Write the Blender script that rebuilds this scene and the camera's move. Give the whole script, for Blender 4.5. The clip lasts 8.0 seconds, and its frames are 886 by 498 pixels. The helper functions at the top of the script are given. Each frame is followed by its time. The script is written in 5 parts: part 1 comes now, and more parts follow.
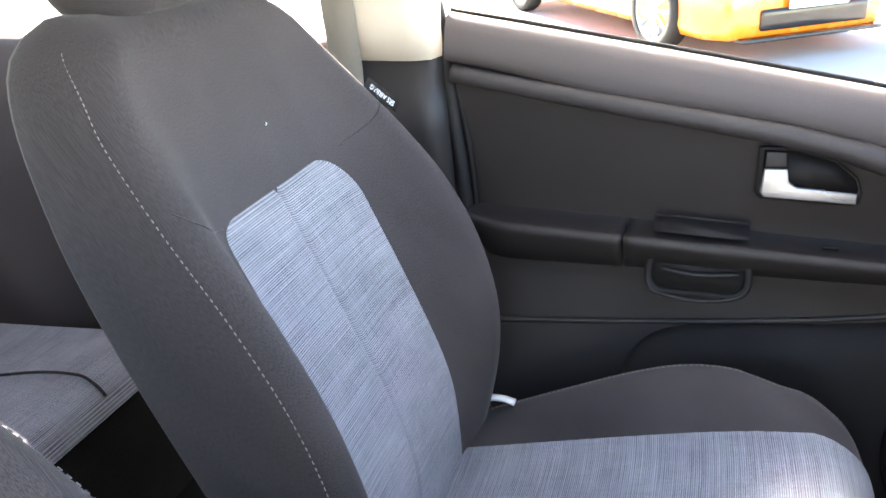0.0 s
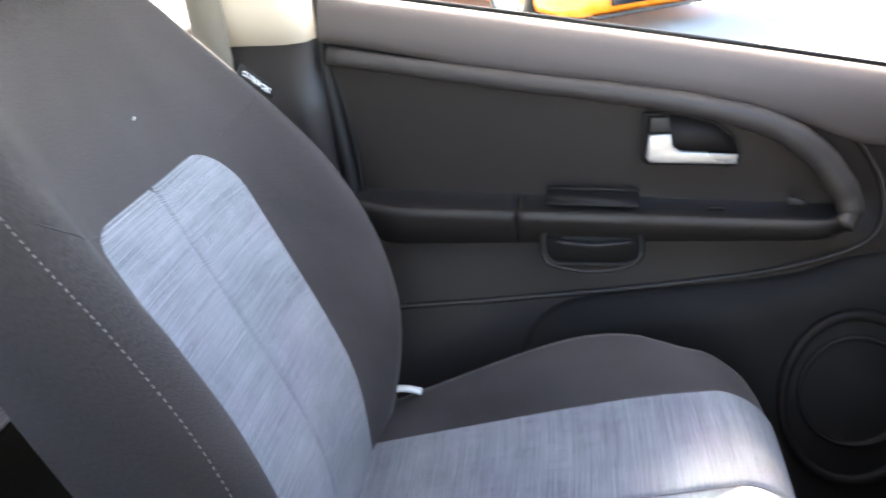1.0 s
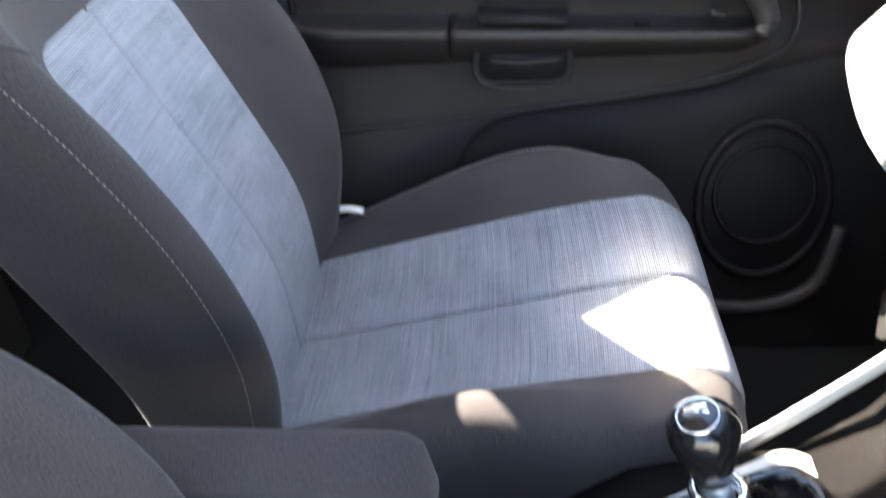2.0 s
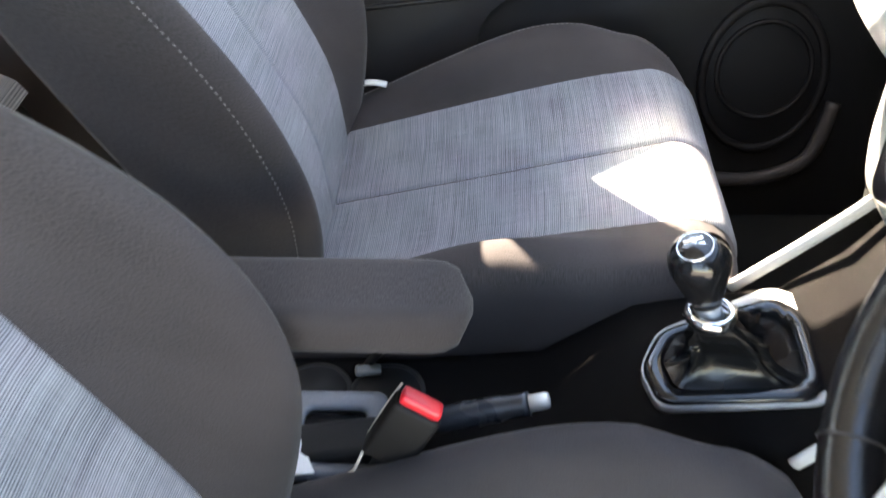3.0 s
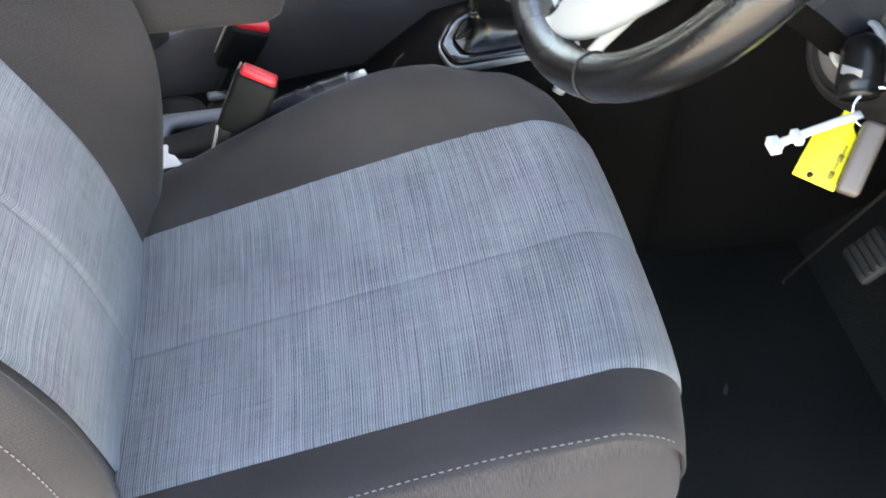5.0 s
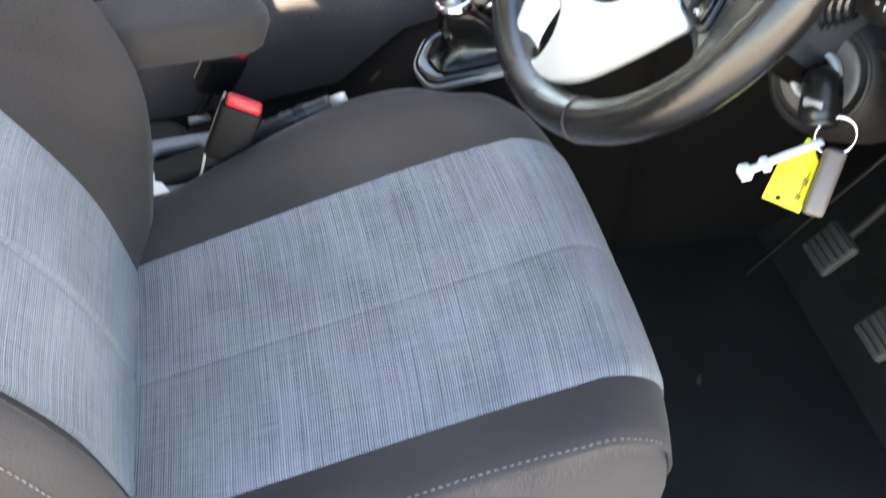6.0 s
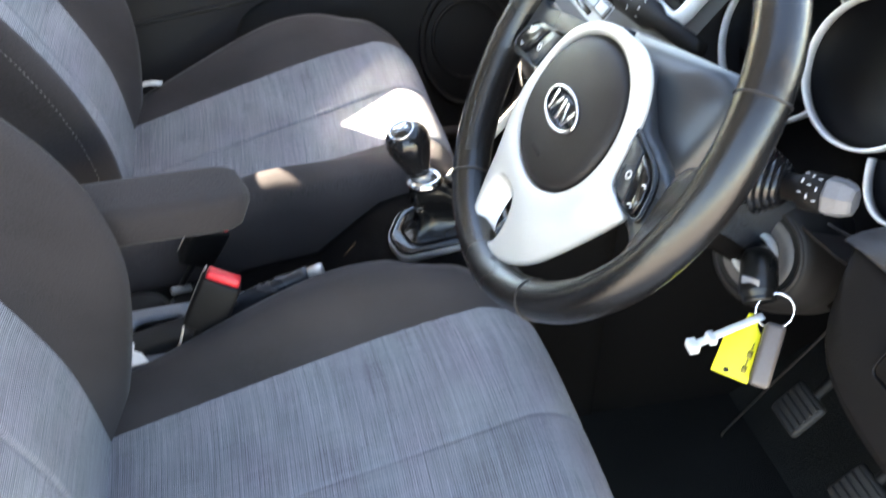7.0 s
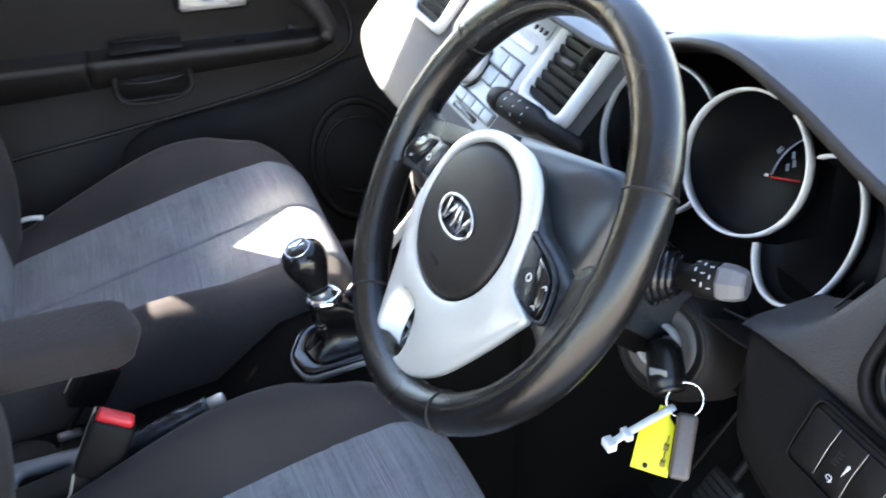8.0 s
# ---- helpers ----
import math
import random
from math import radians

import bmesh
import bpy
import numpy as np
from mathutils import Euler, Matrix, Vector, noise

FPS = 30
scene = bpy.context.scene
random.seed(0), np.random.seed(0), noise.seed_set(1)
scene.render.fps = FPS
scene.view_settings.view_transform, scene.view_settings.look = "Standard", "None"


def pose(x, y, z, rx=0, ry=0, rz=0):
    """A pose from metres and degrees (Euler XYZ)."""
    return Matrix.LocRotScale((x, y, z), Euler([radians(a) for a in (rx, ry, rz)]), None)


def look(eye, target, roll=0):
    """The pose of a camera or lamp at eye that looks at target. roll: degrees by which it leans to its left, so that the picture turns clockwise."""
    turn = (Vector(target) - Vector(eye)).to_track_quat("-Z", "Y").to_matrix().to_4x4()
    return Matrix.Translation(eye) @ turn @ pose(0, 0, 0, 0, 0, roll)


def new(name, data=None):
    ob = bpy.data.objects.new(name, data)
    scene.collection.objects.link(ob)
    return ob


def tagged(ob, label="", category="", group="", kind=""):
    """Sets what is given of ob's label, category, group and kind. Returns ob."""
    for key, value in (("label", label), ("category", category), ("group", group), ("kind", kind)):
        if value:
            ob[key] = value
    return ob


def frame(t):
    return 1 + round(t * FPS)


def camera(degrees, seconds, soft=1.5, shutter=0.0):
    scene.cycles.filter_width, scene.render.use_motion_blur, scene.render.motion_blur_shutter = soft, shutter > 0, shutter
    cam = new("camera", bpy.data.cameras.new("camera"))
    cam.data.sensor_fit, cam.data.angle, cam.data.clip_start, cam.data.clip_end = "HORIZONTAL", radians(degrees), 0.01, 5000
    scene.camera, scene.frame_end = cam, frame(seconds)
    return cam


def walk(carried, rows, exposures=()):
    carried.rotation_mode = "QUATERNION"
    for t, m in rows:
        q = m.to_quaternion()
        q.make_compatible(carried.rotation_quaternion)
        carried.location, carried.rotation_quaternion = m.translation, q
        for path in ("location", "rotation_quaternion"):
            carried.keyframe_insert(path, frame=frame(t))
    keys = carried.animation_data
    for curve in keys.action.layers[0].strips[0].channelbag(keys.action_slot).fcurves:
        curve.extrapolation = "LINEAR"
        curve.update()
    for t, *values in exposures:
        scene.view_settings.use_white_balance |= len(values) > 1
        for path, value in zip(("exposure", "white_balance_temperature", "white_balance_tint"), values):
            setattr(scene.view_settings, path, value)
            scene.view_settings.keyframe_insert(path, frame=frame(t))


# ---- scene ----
cam = camera(54.9, 8.0, soft=1.6, shutter=0.5)
PATH = [
    (0, (0.1294, -0.4383, 1.0147), (-0.3206, 0.8555, 0.4036), -2.82),
    (0.5, (0.1118, -0.4252, 1.0002), (-0.3129, 0.8775, 0.3897), -3.41),
    (1, (0.0928, -0.4071, 0.9967), (-0.1425, 0.9281, 0.3548), -3.67),
    (1.5, (0.0764, -0.4513, 1.0060), (-0.0538, 0.8589, 0.2875), -3.52),
    (2, (0.0738, -0.4623, 0.9918), (-0.0237, 0.7440, 0.1056), -3.15),
    (2.2, (0.0528, -0.4663, 0.9891), (-0.0174, 0.6950, 0.0423), -2.46),
    (3.3, (0.0432, -0.6464, 1.0391), (-0.0552, 0.4357, 0.0049), -3.30),
    (3.5, (0.0279, -0.7067, 1.0454), (-0.0672, 0.3656, 0.0008), -3.28),
    (4, (0.0386, -0.8231, 1.0239), (-0.0238, 0.2364, -0.0361), -3.35),
    (4.5, (0.0798, -0.8932, 0.9866), (0.1031, 0.1391, -0.1015), -2.91),
    (4.7, (0.0892, -0.9052, 0.9768), (0.1535, 0.1055, -0.1298), -2.68),
    (5.8, (0.0740, -0.8994, 1.0135), (0.2400, 0.0221, -0.1584), -2.35),
    (6, (0.0593, -0.8985, 1.0362), (0.2360, 0.0419, -0.1190), -2.02),
    (6.5, (0.0616, -0.8966, 1.0604), (0.2636, 0.1345, -0.0101), -1.66),
    (7, (0.0803, -0.9128, 1.0729), (0.3190, 0.2077, 0.1047), -1.67),
    (7.5, (0.0843, -0.9118, 1.0741), (0.4103, 0.2620, 0.1989), -1.85),
    (8, (0.0855, -0.8997, 1.0671), (0.5224, 0.2784, 0.2478), -1.39),
]
walk(cam, [(t, look(eye, target, roll)) for t, eye, target, roll in PATH],
     [(0.0, 4.4, 7450, 15), (1.0, 4.4, 7400, 14), (2.0, 4.3, 7350, 12), (3.5, 4.35, 8500, 13), (4.5, 4.4, 8600, 12), (6.0, 4.5, 8600, 12), (7.0, 4.15, 7900, 12), (8.0, 3.7, 7200, 13)])

# ---- light ----
SUN_DIR = Vector((-0.92, 1.0, 1.035)).normalized()      # towards the sun
world = bpy.data.worlds.new("world")
scene.world = world
world.use_nodes = True
wn = world.node_tree
sky = wn.nodes.new("ShaderNodeTexSky")
sky.sky_type = "NISHITA"
sky.sun_disc = False
sky.dust_density = 0.15
sky.sun_elevation = math.asin(SUN_DIR.z)
sky.sun_rotation = math.atan2(SUN_DIR.x, SUN_DIR.y)
wn.links.new(sky.outputs[0], wn.nodes["Background"].inputs[0])
wn.nodes["Background"].inputs[1].default_value = 0.10
sun = new("sun", bpy.data.lights.new("sun", "SUN"))
sun.data.energy, sun.data.angle, sun.data.color = 5.0, radians(0.5), (1.0, 0.95, 0.87)
sun.matrix_world = look(SUN_DIR * 20, (0, 0, 0))


# ---- materials ----
def nodes_of(name):
    m = bpy.data.materials.new(name)
    m.use_nodes = True
    t = m.node_tree
    return m, t, t.nodes["Principled BSDF"]


def mat(name, color, rough=0.5, metal=0.0, grain=400.0, amount=0.12, bump=0.15, depth=0.0006, coat=0.0, stain=6.0, spec=0.5):
    """Plain surface with fine grain, broad wear and a fine relief."""
    m, t, b = nodes_of(name)
    co = t.nodes.new("ShaderNodeTexCoord")
    fine = t.nodes.new("ShaderNodeTexNoise")
    fine.inputs["Scale"].default_value, fine.inputs["Detail"].default_value = grain, 3
    wide = t.nodes.new("ShaderNodeTexNoise")
    wide.inputs["Scale"].default_value, wide.inputs["Detail"].default_value = stain, 4
    mixn = t.nodes.new("ShaderNodeMath")
    mixn.operation = "MULTIPLY_ADD"
    mixn.inputs[1].default_value = 0.5
    half = t.nodes.new("ShaderNodeMath")
    half.operation = "MULTIPLY"
    half.inputs[1].default_value = 0.5
    ramp = t.nodes.new("ShaderNodeMapRange")
    ramp.inputs["From Min"].default_value, ramp.inputs["From Max"].default_value = 0.3, 0.7
    ramp.inputs["To Min"].default_value, ramp.inputs["To Max"].default_value = 1 - amount, 1 + amount
    tint = t.nodes.new("ShaderNodeVectorMath")
    tint.operation = "SCALE"
    tint.inputs[0].default_value = color
    for n in (fine, wide):
        t.links.new(co.outputs["Object"], n.inputs["Vector"])
    t.links.new(wide.outputs["Fac"], half.inputs[0])
    t.links.new(fine.outputs["Fac"], mixn.inputs[0])
    t.links.new(half.outputs[0], mixn.inputs[2])
    t.links.new(mixn.outputs[0], ramp.inputs["Value"])
    t.links.new(ramp.outputs[0], tint.inputs["Scale"])
    t.links.new(tint.outputs[0], b.inputs["Base Color"])
    rr = t.nodes.new("ShaderNodeMapRange")
    rr.inputs["From Min"].default_value, rr.inputs["From Max"].default_value = 0.3, 0.7
    rr.inputs["To Min"].default_value, rr.inputs["To Max"].default_value = max(rough - 0.08, 0.02), min(rough + 0.08, 1)
    t.links.new(wide.outputs["Fac"], rr.inputs["Value"])
    t.links.new(rr.outputs[0], b.inputs["Roughness"])
    b.inputs["Metallic"].default_value = metal
    b.inputs["Coat Weight"].default_value = coat
    b.inputs["Specular IOR Level"].default_value = spec
    if bump:
        bn = t.nodes.new("ShaderNodeBump")
        bn.inputs["Strength"].default_value, bn.inputs["Distance"].default_value = bump, depth
        t.links.new(fine.outputs["Fac"], bn.inputs["Height"])
        t.links.new(bn.outputs[0], b.inputs["Normal"])
    return m


def weave(name, dark, light, along=420.0, across=30.0, bump=0.5, patch=True, sheen=0.06):
    """Woven cloth on a UV map in metres: threads run along u, ribs repeat along v, in uneven blocks."""
    m, t, b = nodes_of(name)
    uv = t.nodes.new("ShaderNodeUVMap")

    def streak(su, sv, detail=2.0):
        mp = t.nodes.new("ShaderNodeMapping")
        mp.inputs["Scale"].default_value = (su, sv, 1)
        n = t.nodes.new("ShaderNodeTexNoise")
        n.inputs["Scale"].default_value, n.inputs["Detail"].default_value = 1.0, detail
        t.links.new(uv.outputs[0], mp.inputs["Vector"])
        t.links.new(mp.outputs[0], n.inputs["Vector"])
        return n.outputs["Fac"]

    def op(kind, a, c):
        n = t.nodes.new("ShaderNodeMath")
        n.operation = kind
        for i, v in enumerate((a, c)):
            if isinstance(v, (int, float)):
                n.inputs[i].default_value = v
            else:
                t.links.new(v, n.inputs[i])
        return n.outputs[0]

    sep = t.nodes.new("ShaderNodeSeparateXYZ")
    t.links.new(uv.outputs[0], sep.inputs[0])
    if patch:
        # ribs about 3 mm apart, bolder in some blocks than in others, crossed by faint lengthwise threads
        phase = op("ADD", op("MULTIPLY", sep.outputs[1], 2 * math.pi / 0.0026), op("MULTIPLY", streak(2.0, 190.0), 5.0))
        rib = op("ADD", op("MULTIPLY", op("SINE", phase, 0.0), 0.135), op("MULTIPLY", op("SUBTRACT", streak(2.5, 300.0, 1.0), 0.5), 0.20))
        rib = op("MULTIPLY", rib, op("MULTIPLY", streak(22.0, 22.0, 3.0), 2.0))
        fine = op("MULTIPLY", streak(14.0, 800.0), 0.34)
        cross = op("MULTIPLY", streak(330.0, 25.0), 0.13)
        blocks = op("MULTIPLY", streak(10.0, 16.0, 3.0), 0.22)
        cross = op("ADD", cross, op("MULTIPLY", op("SUBTRACT", streak(120.0, 4.0), 0.5), 0.05))
        val = op("ADD", op("ADD", rib, fine), op("ADD", cross, blocks))
        val = op("ADD", val, 0.205)
    else:
        val = op("ADD", op("MULTIPLY", streak(across, along), 0.6), op("MULTIPLY", streak(6.0, 6.0, 4.0), 0.4))
    ramp = t.nodes.new("ShaderNodeMapRange")
    ramp.inputs["From Min"].default_value, ramp.inputs["From Max"].default_value = 0.34, 0.74
    t.links.new(val, ramp.inputs["Value"])
    mix = t.nodes.new("ShaderNodeMix")
    mix.data_type = "RGBA"
    t.links.new(ramp.outputs[0], mix.inputs["Factor"])
    mix.inputs["A"].default_value, mix.inputs["B"].default_value = (*dark, 1), (*light, 1)
    cloth = mix.outputs["Result"]
    if patch:
        # faded mauve areas
        fade = t.nodes.new("ShaderNodeMix")
        fade.data_type, fade.blend_type = "RGBA", "MULTIPLY"
        amount = t.nodes.new("ShaderNodeMapRange")
        amount.inputs["From Min"].default_value, amount.inputs["From Max"].default_value = 0.42, 0.68
        t.links.new(streak(7.0, 11.0, 3.0), amount.inputs["Value"])
        t.links.new(amount.outputs[0], fade.inputs["Factor"])
        t.links.new(cloth, fade.inputs["A"])
        fade.inputs["B"].default_value = (1.03, 0.95, 1.0, 1)
        cloth = fade.outputs["Result"]
    t.links.new(cloth, b.inputs["Base Color"])
    b.inputs["Roughness"].default_value = 0.9
    b.inputs["Specular IOR Level"].default_value = 0.2
    b.inputs["Sheen Weight"].default_value = sheen
    b.inputs["Sheen Roughness"].default_value = 0.4
    bn = t.nodes.new("ShaderNodeBump")
    bn.inputs["Strength"].default_value, bn.inputs["Distance"].default_value = bump, 0.0008
    t.links.new(val, bn.inputs["Height"])
    t.links.new(bn.outputs[0], b.inputs["Normal"])
    return m


def pebbled(m, scale, strength, depth):
    """Turns the relief of a material into small rounded pebbles with fine creases between them."""
    t = m.node_tree
    co = next(n for n in t.nodes if n.bl_idname == "ShaderNodeTexCoord")
    bn = next(n for n in t.nodes if n.bl_idname == "ShaderNodeBump")
    warp = t.nodes.new("ShaderNodeTexNoise")
    warp.inputs["Scale"].default_value, warp.inputs["Detail"].default_value = scale * 0.35, 2
    shift = t.nodes.new("ShaderNodeVectorMath")
    shift.operation = "MULTIPLY_ADD"
    shift.inputs[1].default_value = (1.6 / scale,) * 3
    cell = t.nodes.new("ShaderNodeTexVoronoi")
    cell.feature = "SMOOTH_F1"
    cell.inputs["Scale"].default_value = scale
    cell.inputs["Smoothness"].default_value = 0.35
    inv = t.nodes.new("ShaderNodeMath")
    inv.operation = "SUBTRACT"
    inv.inputs[0].default_value = 1.0
    t.links.new(co.outputs["Object"], warp.inputs["Vector"])
    t.links.new(warp.outputs["Color"], shift.inputs[0])
    t.links.new(co.outputs["Object"], shift.inputs[2])
    t.links.new(shift.outputs[0], cell.inputs["Vector"])
    t.links.new(cell.outputs["Distance"], inv.inputs[1])
    for l in list(bn.inputs["Height"].links):
        t.links.remove(l)
    t.links.new(inv.outputs[0], bn.inputs["Height"])
    bn.inputs["Strength"].default_value, bn.inputs["Distance"].default_value = strength, depth
    return m


CLOTH = weave("blue woven cloth", (0.056, 0.062, 0.074), (0.262, 0.276, 0.296))
KNIT = weave("charcoal knit cloth", (0.0180, 0.0156, 0.0160), (0.0655, 0.0570, 0.0584), along=950, across=950, bump=0.5, patch=False, sheen=0.08)
PLASTIC = mat("dark grained plastic", (0.0066, 0.0055, 0.0053), 0.60, grain=700, bump=0.5, depth=0.0004, spec=0.20)
PLASTIC2 = mat("charcoal soft plastic", (0.0165, 0.0140, 0.0136), 0.50, grain=600, bump=0.5, depth=0.0004, spec=0.34)
GLOSS = mat("gloss black plastic", (0.007, 0.007, 0.008), 0.15, grain=300, bump=0.02, amount=0.2)
SILVER = mat("silver satin paint", (0.64, 0.64, 0.62), 0.34, 0.35, grain=900, amount=0.05, bump=0.03)
# Silver paint darkened in its colour to hold back the sunlit bounce.
DIMSILVER = mat("silver panel paint, darkened against the sun", (0.13, 0.13, 0.128), 0.80, 0.0, grain=900, amount=0.05, bump=0.03, spec=0.08)
# The same silver made whiter: sun on the vent frames is put in.
SUNSILVER = mat("silver paint with the sun in its white", (0.80, 0.80, 0.785), 0.60, 0.0, grain=900, amount=0.05, bump=0.03, spec=0.12)
# Low trim black: the shade under the dashboard is put into this colour.
SHADEBLACK = mat("matt black trim plastic, deep shade included", (0.005, 0.0045, 0.0044), 0.95, grain=600, bump=0.5, depth=0.0004, spec=0.03)
STRIP = mat("pale satin strip paint", (0.46, 0.46, 0.45), 0.7, 0.0, amount=0.05, bump=0.03, spec=0.2)
CHROME = mat("chrome", (0.8, 0.8, 0.8), 0.12, 1.0, amount=0.03, bump=0.0)
STEEL = mat("brushed steel", (0.45, 0.45, 0.45), 0.35, 1.0, amount=0.1, bump=0.05)
LEATHER = pebbled(mat("black leather", (0.0070, 0.0065, 0.0066), 0.25, grain=800, coat=0.10), 760.0, 0.34, 0.0005)
BEIGE = mat("beige trim plastic", (0.50, 0.44, 0.36), 0.6, grain=600, amount=0.05)
WEBBING = mat("grey belt webbing", (0.17, 0.150, 0.122), 0.8, grain=1500, bump=0.5)
CARPET = mat("black carpet", (0.0105, 0.0105, 0.0100), 1.0, grain=500, amount=0.5, bump=0.8, depth=0.003, spec=0.1)
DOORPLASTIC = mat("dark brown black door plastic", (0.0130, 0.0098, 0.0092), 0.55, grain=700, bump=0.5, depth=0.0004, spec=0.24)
POCKETBLACK = mat("matt black pocket plastic", (0.0068, 0.0062, 0.0060), 0.65, grain=500, bump=0.3, spec=0.2)
RUBBER = mat("black rubber", (0.007, 0.0065, 0.0065), 0.65, grain=300, spec=0.3)
THREAD = mat("pale stitching thread", (0.17, 0.150, 0.152), 0.8, amount=0.1)
RED = mat("red plastic", (0.65, 0.02, 0.03), 0.35, amount=0.05, bump=0.02)
YELLOW = mat("yellow plastic tag", (0.72, 0.66, 0.01), 0.5, amount=0.05, bump=0.05)
WHITE = mat("white plastic", (0.75, 0.75, 0.73), 0.5, amount=0.04, bump=0.05)
PEBBLE = pebbled(mat("pebbled dash plastic", (0.050, 0.047, 0.049), 0.42, grain=620, spec=0.45), 800.0, 0.5, 0.0007)
DASHPAD = mat("dark grained dash pad", (0.058, 0.060, 0.064), 0.36, grain=620, bump=0.5, depth=0.0004, spec=1.0)
HOODLIP = mat("dull dark hood plastic", (0.030, 0.0265, 0.0255), 0.6, grain=600, bump=0.4, depth=0.0004, spec=0.3)
SHROUD = mat("smooth charcoal column plastic", (0.026, 0.030, 0.036), 0.27, grain=700, bump=0.2, depth=0.0003)
INK = mat("faded ink", (0.24, 0.20, 0.03), 0.7, bump=0)
PRINT = mat("white print", (0.7, 0.7, 0.7), 0.6, bump=0)
HEADLINER = mat("grey headliner", (0.42, 0.40, 0.37), 0.9, grain=500)
ORANGE = mat("orange car paint", (0.80, 0.20, 0.015), 0.25, coat=0.8, bump=0)
ASPHALT = mat("pale dusty concrete", (0.30, 0.278, 0.258), 0.9, grain=120, stain=0.7, amount=0.2)
LEATHERBOOT = mat("black boot leatherette", (0.0050, 0.0050, 0.0056), 0.27, grain=500, bump=0.3, depth=0.0005, spec=0.4)
SCREEN = mat("dark dial face", (0.0022, 0.0022, 0.003), 0.5, bump=0, spec=0.12)
BRIGHT = mat("bright satin ring paint", (0.86, 0.86, 0.85), 0.28, 0.1, amount=0.03, bump=0.02)
PEDAL = mat("worn grey pedal rubber", (0.024, 0.0225, 0.0215), 0.7, grain=300, amount=0.3)
SATIN = mat("satin metal paint", (0.34, 0.34, 0.335), 0.30, 0.6, amount=0.06, bump=0.03)
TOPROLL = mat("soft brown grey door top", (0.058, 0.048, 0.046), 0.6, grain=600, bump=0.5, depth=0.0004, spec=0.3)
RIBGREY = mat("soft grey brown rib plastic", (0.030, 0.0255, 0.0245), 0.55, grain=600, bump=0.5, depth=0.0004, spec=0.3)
SURROUND = mat("satin grey surround paint", (0.32, 0.32, 0.315), 0.36, bump=0.03, amount=0.06)
BLUEGREY = mat("smooth blue grey plastic", (0.15, 0.16, 0.18), 0.28, grain=300, bump=0.05)
# Blacker than RUBBER: the shade over the vent slats is put into it.
VENTBLACK = mat("matt vent black, slat shade included", (0.0026, 0.0026, 0.0028), 0.55, spec=0.16, bump=0.1)
KEYGREY = mat("pale grey button plastic", (0.42, 0.46, 0.48), 0.45, 0.1, bump=0.05)
FOBGREY = mat("brown grey fob plastic", (0.10, 0.082, 0.072), 0.4, bump=0.1)
RADIO = mat("grey radio face", (0.52, 0.55, 0.56), 0.4, 0.1, bump=0.05)
GREYEND = mat("grey stalk end plastic", (0.17, 0.165, 0.17), 0.42, bump=0.1)
GRAPHITE2 = mat("dull grey ring plastic", (0.10, 0.092, 0.088), 0.5, bump=0.1)
KEYBLACK = mat("smooth black key plastic", (0.006, 0.006, 0.006), 0.32, bump=0.05, spec=0.4)
GRAPHITE = mat("graphite painted plastic", (0.13, 0.13, 0.125), 0.35, 0.2, bump=0.03)
DIALBLUE = mat("dial arc print", (0.22, 0.25, 0.36), 0.5, bump=0)


def glass_mat():
    m, t, b = nodes_of("clear glass")
    b.inputs["Base Color"].default_value = (0.95, 0.98, 0.97, 1)
    b.inputs["Roughness"].default_value = 0.0
    b.inputs["IOR"].default_value = 1.05
    b.inputs["Transmission Weight"].default_value = 1.0
    return m


GLASS = glass_mat()


# ---- building blocks ----
def thing(name, base, label, category, group="", kind=""):
    e = new(name)
    e.location = base
    e["base"] = list(base)
    return tagged(e, label, category, group, kind)


def put(name, mesh, material, parent=None, label="", smooth=True):
    """Links a mesh in world coordinates, as a part of parent where there is one."""
    mesh.materials.clear()
    mesh.materials.append(material)
    if smooth:
        for p in mesh.polygons:
            p.use_smooth = True
    ob = new(name, mesh)
    if parent is not None:
        ob.parent = parent
        if parent.type == "EMPTY":
            ob.matrix_parent_inverse = Matrix.Translation(parent.location).inverted()
    if label:
        ob["label"] = label
    return ob


def part(name, bm, material, parent=None, label="", smooth=True):
    mesh = bpy.data.meshes.new(name)
    bmesh.ops.recalc_face_normals(bm, faces=bm.faces)
    bm.to_mesh(mesh)
    bm.free()
    return put(name, mesh, material, parent, label, smooth)


def grid(rows, closed_u=False, closed_v=False, caps=False, uv=None, flip=False):
    """A mesh over a table of points rows[i][j]; uv: the same table of map places in metres."""
    n, m = len(rows), len(rows[0])
    verts = [tuple(p) for r in rows for p in r]
    faces, maps = [], []
    for i in range(n if closed_u else n - 1):
        for j in range(m if closed_v else m - 1):
            q = [(i, j), ((i + 1) % n, j), ((i + 1) % n, (j + 1) % m), (i, (j + 1) % m)]
            if flip:
                q.reverse()
            faces.append([a * m + b for a, b in q])
            if uv is not None:
                maps += [uv[a][b] for a, b in q]
    if caps:
        for i in (0, n - 1):
            f = [i * m + j for j in range(m)]
            faces.append(f if (i == 0) == flip else f[::-1])
            if uv is not None:
                maps += [uv[i][j] for j in range(m)]
    mesh = bpy.data.meshes.new("grid")
    mesh.from_pydata(verts, [], faces)
    if uv is not None:
        layer = mesh.uv_layers.new(name="UVMap")
        for k, c in enumerate(maps):
            layer.data[k].uv = c
    mesh.validate()
    bm = bmesh.new()
    bm.from_mesh(mesh)
    bmesh.ops.recalc_face_normals(bm, faces=bm.faces)
    bm.to_mesh(mesh)
    bm.free()
    return mesh


